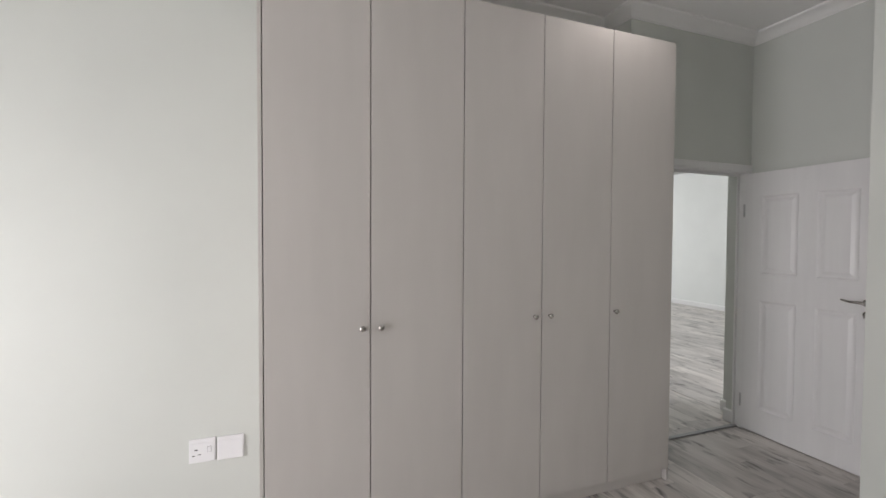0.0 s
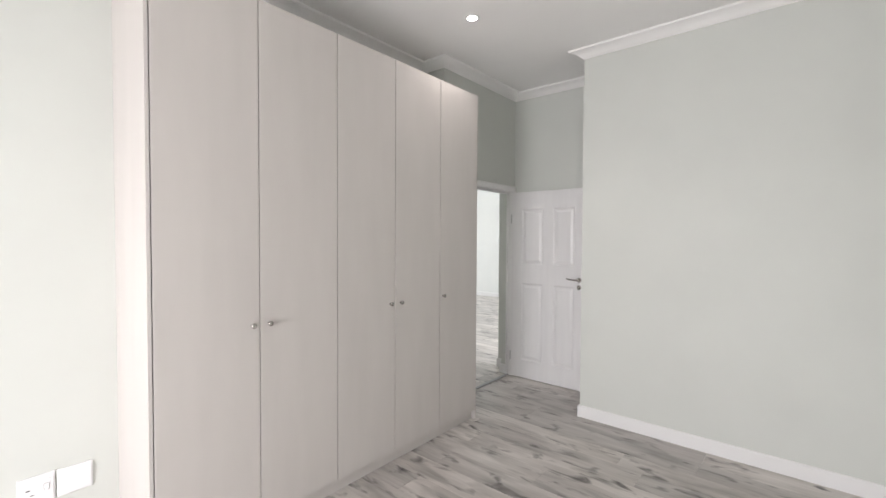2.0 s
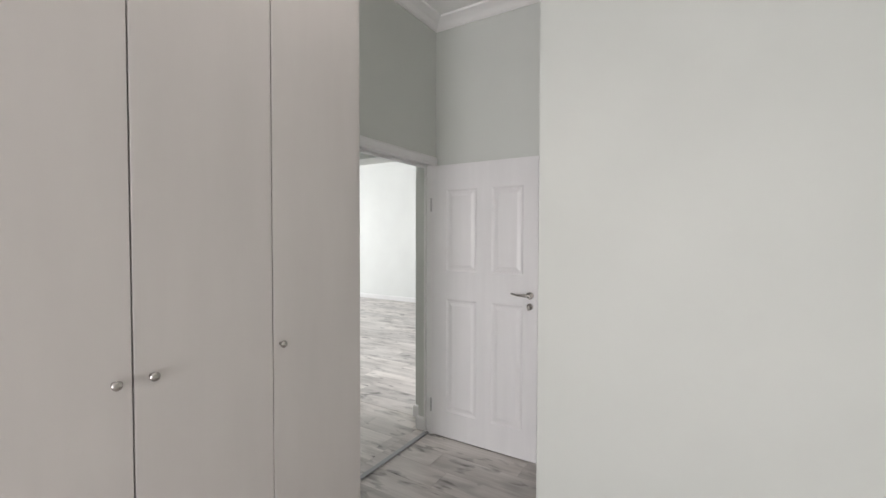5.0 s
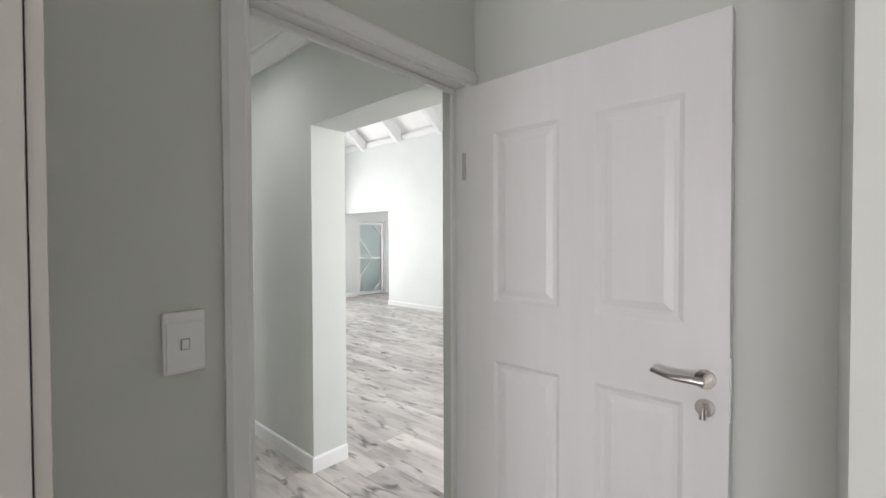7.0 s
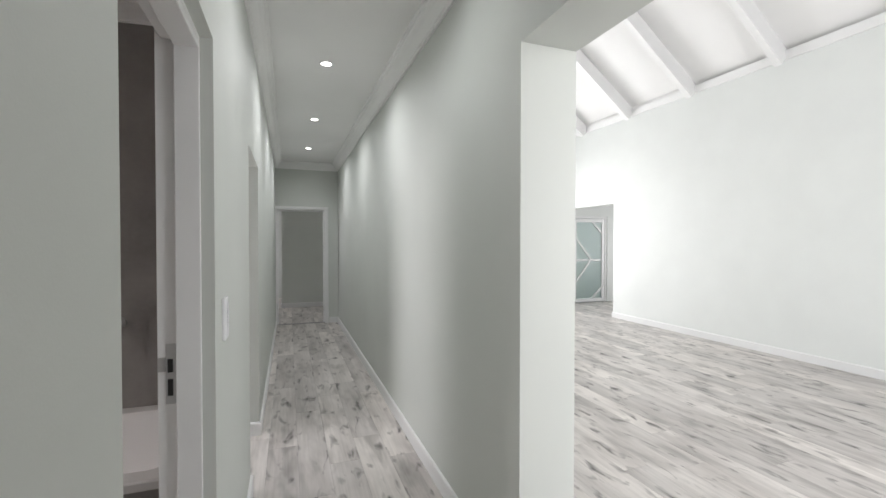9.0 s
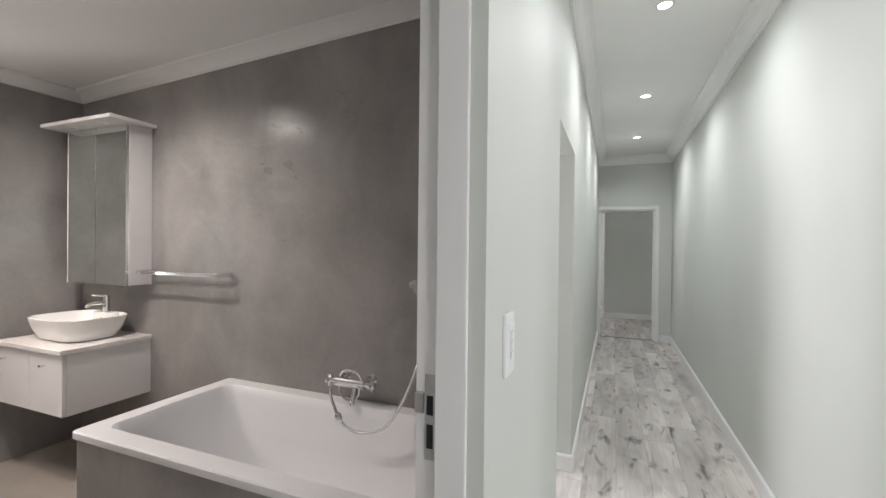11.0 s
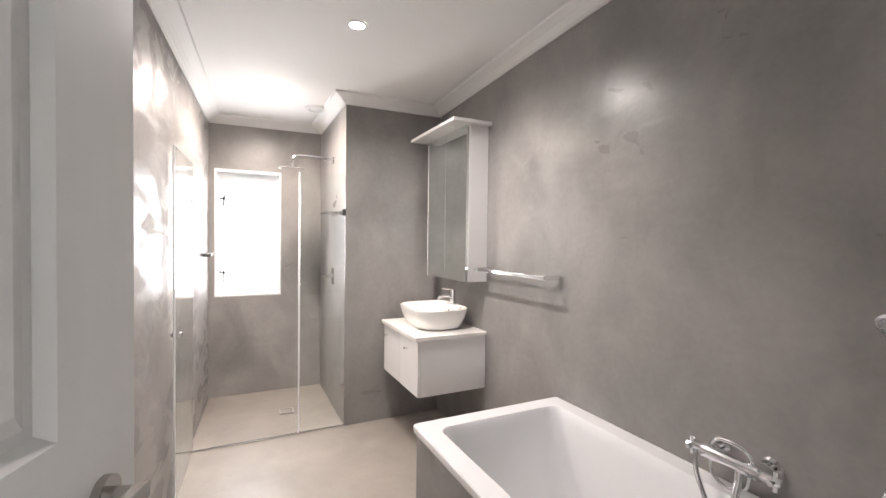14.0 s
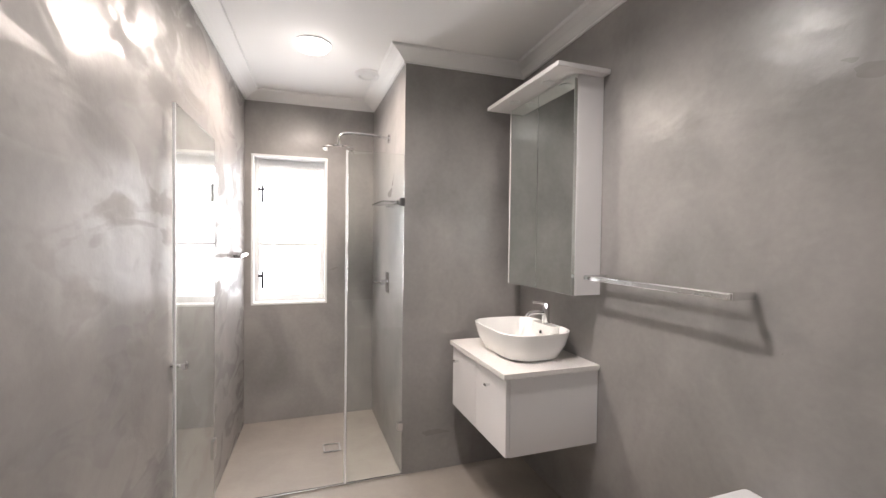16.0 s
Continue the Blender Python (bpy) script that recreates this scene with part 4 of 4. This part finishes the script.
part("lever", tubes(([(0, 0, 0.085), (0, 0, 0.108)], [0.020, 0.017]), (curve_points([(0, 0.0, 0.104), (0, -0.04, 0.112), (0, -0.085, 0.118)], 4), 0.006)), CHROME, tap)

CX0, CX1, CY0, CZ0, CZ1 = -4.055, -3.440, 2.357, 1.13, 2.15
cab = thing("mirror_cabinet", pose((CX0 + CX1) / 2, BY1, CZ0), "white wall cabinet with two mirror doors and a canopy", "mirror cabinet")
cw, cd, ch = (CX1 - CX0) / 2, BY1 - CY0, CZ1 - CZ0
part("body", boxes((-cw, -cd + 0.020, 0, cw, -0.002, ch), bevel=0.001), VANITY, cab)
for a, b in ((-cw + 0.014, -0.0015), (0.0015, cw - 0.002)):
    d = part("door", boxes((a, -cd, 0.002, b, -cd + 0.018, ch - 0.002), bevel=0.001), MIRROR, cab, "mirror door")
part("edge_strip", boxes((-cw, -cd, 0, -cw + 0.012, -cd + 0.019, ch), bevel=0.001), VANITY, cab)
part("canopy", boxes((-cw - 0.062, -0.285, ch + 0.001, cw + 0.046, -0.002, ch + 0.024), bevel=0.003), VANITY, cab)
for x in (-0.16, 0.16):
    part("canopy_lamp", tubes(([(x, -0.215, ch + 0.001), (x, -0.215, ch - 0.004)], 0.030), sides=20), TRIM, cab, "small unlit round canopy lamp")

rail = thing("towel_rail", pose(-3.068, BY1, 1.216), "chrome flat towel rail on the cement wall", "towel rail")
part("bar", boxes((-0.347, -0.117, -0.010, 0.347, -0.105, 0.010), bevel=0.002), CHROME, rail)
for x in (-0.335, 0.335):
    part("bracket", boxes((x - 0.012, -0.1045, -0.012, x + 0.012, 0, 0.012), bevel=0.002), CHROME, rail)
part("rear_bar", boxes((-0.3225, -0.060, -0.006, 0.3225, -0.048, 0.006), bevel=0.002), CHROME, rail)

# ---- bath ----
TX0, TX1, TY0, TY1, TH = -2.738, -0.978, 1.714, 2.518, 0.60
bath = thing("bathtub", pose((TX0 + TX1) / 2, (TY0 + TY1) / 2, 0), "white acrylic bathtub built in behind grey cement panels", "bathtub")
L, W = TX1 - TX0, TY1 - TY0
ins = lambda a, b, r, z, dx=0.0, dy=0.0: [(x, y, z) for x, y in rounded_rect(dx, dy, a, b, r, 8)]
rr = [ins(L - 0.004, W - 0.004, 0.012, TH - 0.035), ins(L, W, 0.014, TH - 0.030), ins(L, W, 0.016, TH - 0.006), ins(L - 0.012, W - 0.012, 0.014, TH),
      ins(L - 0.175, W - 0.165, 0.055, TH, 0.0, 0.0), ins(L - 0.190, W - 0.180, 0.055, TH - 0.010, 0.0, 0.0), ins(L - 0.205, W - 0.192, 0.060, TH - 0.05, 0.003, 0.0),
      ins(L - 0.30, W - 0.235, 0.08, TH - 0.24, 0.03, 0.0), ins(L - 0.44, W - 0.28, 0.11, TH - 0.37, 0.07, 0.0), ins(L - 0.55, W - 0.36, 0.11, TH - 0.41, 0.08, 0.0), ins(L - 0.75, W - 0.48, 0.09, TH - 0.418, 0.08, 0.0)]
part("shell", loft(rr, False, True), ACRYLIC, bath, "", True)
part("front_panel", boxes((-L / 2 + 0.012, -W / 2 + 0.016, 0, L / 2, -W / 2 + 0.05, TH - 0.031)), CEMENT, bath, "grey polished cement side panel")
part("end_panel", boxes((-L / 2 + 0.012, -W / 2 + 0.05, 0, -L / 2 + 0.05, W / 2, TH - 0.031)), CEMENT, bath, "grey polished cement end panel")
part("waste", tubes(([(0.05, -0.02, TH - 0.414), (0.05, -0.02, TH - 0.408)], 0.035), sides=24), CHROME, bath, "chrome waste")

mixer = thing("bath_mixer", pose(-1.835, BY1, 0.705), "chrome wall-mounted bath mixer with cross handles", "bath mixer")
part("body", tubes(([(-0.085, -0.075, 0), (0.085, -0.075, 0)], 0.023), ([(-0.078, 0, 0), (-0.078, -0.075, 0)], 0.017), ([(0.078, 0, 0), (0.078, -0.075, 0)], 0.017), sides=18), CHROME, mixer)
for s in (-1, 1):
    part("wall_flange", tubes(([(s * 0.078, -0.001, 0), (s * 0.078, -0.014, 0)], [0.034, 0.026]), sides=22), CHROME, mixer)
    x = s * 0.125
    part("tap_handle", tubes(([(s * 0.085, -0.075, 0), (x, -0.075, 0)], [0.014, 0.017]), ([(x, -0.075, -0.03), (x, -0.075, 0.03)], 0.008), ([(x, -0.105, 0), (x, -0.045, 0)], 0.008), ([(x, -0.075, 0), (x + s * 0.018, -0.075, 0)], [0.017, 0.012]), sides=12), CHROME, mixer)
part("cradle", tubes((curve_points([(-0.065, -0.07, 0.02), (-0.045, -0.075, 0.052), (0.0, -0.078, 0.062), (0.045, -0.075, 0.052), (0.065, -0.07, 0.02)], 5), 0.007)), CHROME, mixer, "", True)
part("spout", tubes((curve_points([(0.028, -0.078, -0.012), (0.032, -0.088, -0.045), (0.034, -0.104, -0.078), (0.034, -0.110, -0.100)], 5), [0.012] * 12 + [0.013] * 4)), CHROME, mixer, "", True)
part("diverter", tubes((curve_points([(-0.06, -0.08, -0.01), (-0.05, -0.085, -0.06), (0.0, -0.09, -0.085), (0.05, -0.085, -0.06), (0.06, -0.08, -0.01)], 5), 0.006)), CHROME, mixer, "", True)
hset = thing("hand_shower", pose(-1.43, BY1, 1.03), "chrome hand shower in a wall holder with a steel hose", "hand shower")
part("holder", tubes(([(0.012, 0, 0), (0.012, -0.012, 0)], 0.026), ([(0.012, -0.01, 0), (0.0, -0.045, 0)], 0.012), ([(0, -0.05, -0.018), (0, -0.058, 0.018)], 0.018), sides=18), GREY_PLASTIC, hset, "dark grey wall holder")
part("handle", tubes(([(0, -0.051, -0.040), (0, -0.053, -0.012), (0, -0.055, 0.008)], [0.010, 0.0125, 0.012]),
                     (curve_points([(-0.002, -0.055, 0.0), (-0.0105, -0.058, 0.030), (-0.0115, -0.060, 0.085), (-0.005, -0.062, 0.128)], 5), 0.0062),
                     (curve_points([(0.002, -0.055, 0.0), (0.0075, -0.058, 0.030), (0.0065, -0.060, 0.085), (-0.003, -0.062, 0.128)], 5), 0.0062),
                     ([(-0.004, -0.061, 0.118), (-0.005, -0.062, 0.140), (-0.010, -0.066, 0.166)], [0.011, 0.0135, 0.017])), CHROME, hset, "chrome handle with a long slot", True)
hd = (-0.018, -0.090, 0.180)
tn = Vector((-0.15, -0.75, -0.6)).normalized()
face = Vector(hd) + tn * 0.014
part("head", tubes(([Vector(hd) - tn * 0.016, Vector(hd), Vector(hd) + tn * 0.012], [0.018, 0.043, 0.050]), sides=28), CHROME, hset, "", True)
for k in range(20):
    c = face + (tn.orthogonal().normalized() * math.cos(k * math.pi / 10) + tn.cross(tn.orthogonal().normalized()) * math.sin(k * math.pi / 10)) * 0.0405
    part("nozzle", tubes(([c, c + tn * 0.002], 0.0026), sides=8), GREY_PLASTIC, hset)
part("spray_face", tubes(([face - tn * 0.003, face + tn * 0.001], 0.034), sides=26), GREY_PLASTIC, hset, "grey spray face")
part("hose", tubes((curve_points([(-0.515, -0.085, -0.335), (-0.470, -0.150, -0.36), (-0.435, -0.175, -0.40), (-0.395, -0.18, -0.465), (-0.345, -0.18, -0.505), (-0.25, -0.18, -0.51), (-0.145, -0.17, -0.465), (-0.075, -0.125, -0.345), (-0.030, -0.085, -0.20), (-0.003, -0.062, -0.10), (0.0, -0.052, -0.035)], 6), 0.0075), sides=10), HOSE, hset, "ribbed steel hose", True)
part("hose_nut", tubes(([(-0.410, -0.18, -0.440), (-0.404, -0.18, -0.452), (-0.392, -0.18, -0.470), (-0.384, -0.18, -0.482)], [0.010, 0.019, 0.019, 0.010]), sides=14), CHROME, hset, "chrome swivel nut on the hose", True)

# ---- living room: rafters, glazed door ----
slope = Vector((RX - LW, 0, RZ - LZ))
ln = slope.length
for y in (-0.2, 1.05, 2.3, 3.55, 4.8, 6.05, 7.3):
    bm = bmesh.new()
    box(bm, -0.02, -0.045, 0.002, ln, 0.045, 0.21, bevel=0.004)
    rot = Matrix.Rotation(-math.atan2(slope.z, slope.x), 4, "Y")
    bmesh.ops.transform(bm, matrix=Matrix.Translation((LW, y, LZ)) @ rot, verts=bm.verts)
    r = tagged(part("rafter", bm, TRIM), "white painted exposed rafter under the sloping ceiling", "rafter", "living room rafters")
    tie = boxes((1.85, y - 0.03, 4.55, 3.75, y + 0.03, 4.70), bevel=0.004)
    tagged(part("collar_beam", tie, TRIM), "white painted collar beam between the rafters", "beam", "living room beams")
gd = thing("door_6", pose(5.62, LY, 0), "white glazed door with diagonal glazing bars", "door")
gd["kind"] = "structure"
part("frame", boxes((0, 0.02, 0, 0.05, 0.09, 2.05), (0.95, 0.02, 0, 1.0, 0.09, 2.05), (0.05, 0.02, 2.0, 0.95, 0.09, 2.05), bevel=0.003), TRIM, gd)
part("stile", boxes((0.055, 0.03, 0.01, 0.135, 0.07, 1.99), bevel=0.003), TRIM, gd)
part("stile", boxes((0.865, 0.03, 0.01, 0.945, 0.07, 1.99), bevel=0.003), TRIM, gd)
for z0, z1 in ((0.01, 0.09), (0.985, 1.03), (1.91, 1.99)):
    part("rail", boxes((0.135, 0.03, z0, 0.865, 0.07, z1), bevel=0.003), TRIM, gd)


def bar_between(x0, z0, x1, z1, w):
    bm = bmesh.new()
    d = Vector((x1 - x0, 0, z1 - z0))
    box(bm, 0, 0.034, -w / 2, d.length, 0.066, w / 2)
    bmesh.ops.transform(bm, matrix=Matrix.Translation((x0, 0, z0)) @ Matrix.Rotation(-math.atan2(d.z, d.x), 4, "Y"), verts=bm.verts)
    return bm


for r in ((0.135, 0.50, 0.55, 1.0), (0.135, 1.52, 0.55, 1.02), (0.865, 0.34, 0.60, 0.09), (0.865, 1.66, 0.60, 1.91)):
    part("glazing_bar", bar_between(*r, 0.045), TRIM, gd)
# glowing sheet added behind the frosted pane in place of outdoor light
structure("backdrop", boxes((5.2, 9.3, -0.1, 7.4, 9.32, 2.8)), emitter("pale_daylight_glow", (0.58, 0.68, 0.62), 0.24), "plain pale green glowing sheet standing in for daylight beyond the glazed door")
part("pane", boxes((0.135, 0.048, 0.09, 0.865, 0.054, 1.91)), FROSTED, gd).visible_shadow = False

# ---- floors ----
structure("floor_bathroom", boxes((BX0 - 0.2, 0.4, -0.1, -0.95, 2.65, 0.0)), CEMENT_FLOOR, "beige polished cement bathroom floor")
structure("ground", boxes((-40, -40, -0.30, 40, 40, -0.12)), CEMENT_FLOOR, "plain ground under the house")
floor = structure("floor", boxes((-6.4, -3.2, -0.10, -0.95, 0.4, -0.008), (-0.95, -3.2, -0.10, 8.2, 8.6, -0.008), (-3.1, 2.65, -0.10, -0.95, 11.7, -0.008), (-0.95, 8.6, -0.10, 1.4, 11.7, -0.008)), GREY_PLASTIC, "grey oak laminate plank floor")
ROOMS = [(-6.2, -2.97, 0.06, 0.14), (-0.95, 0.14, CR, 7.80), (CR, -1.0, LW + 0.01, LY), (LW + 0.01, 5.15, 8.0, LY), (-3.0, 2.65, -0.95, 7.77), (-3.0, 7.80, 1.3, 11.6)]
PW, PL, gap = 0.192, 1.285, 0.0006
rng = random.Random(5)
for x0, y0, x1, y1 in ROOMS:
    col = math.floor(x0 / PW)
    while col * PW < x1:
        a, b = max(x0, col * PW), min(x1, (col + 1) * PW)
        start = y0 - rng.random() * PL
        while start < y1:
            c, d = max(y0, start), min(y1, start + PL)
            if b - a > 0.01 and d - c > 0.03:
                cx, cy = (a + b) / 2, (c + d) / 2
                ob = part("plank", boxes((a - cx + gap, c - cy + gap, -0.008, b - cx - gap, d - cy - gap, 0.0)), LAMINATE, floor)
                ob.location = (cx, cy, 0)
            start += PL
        col += 1
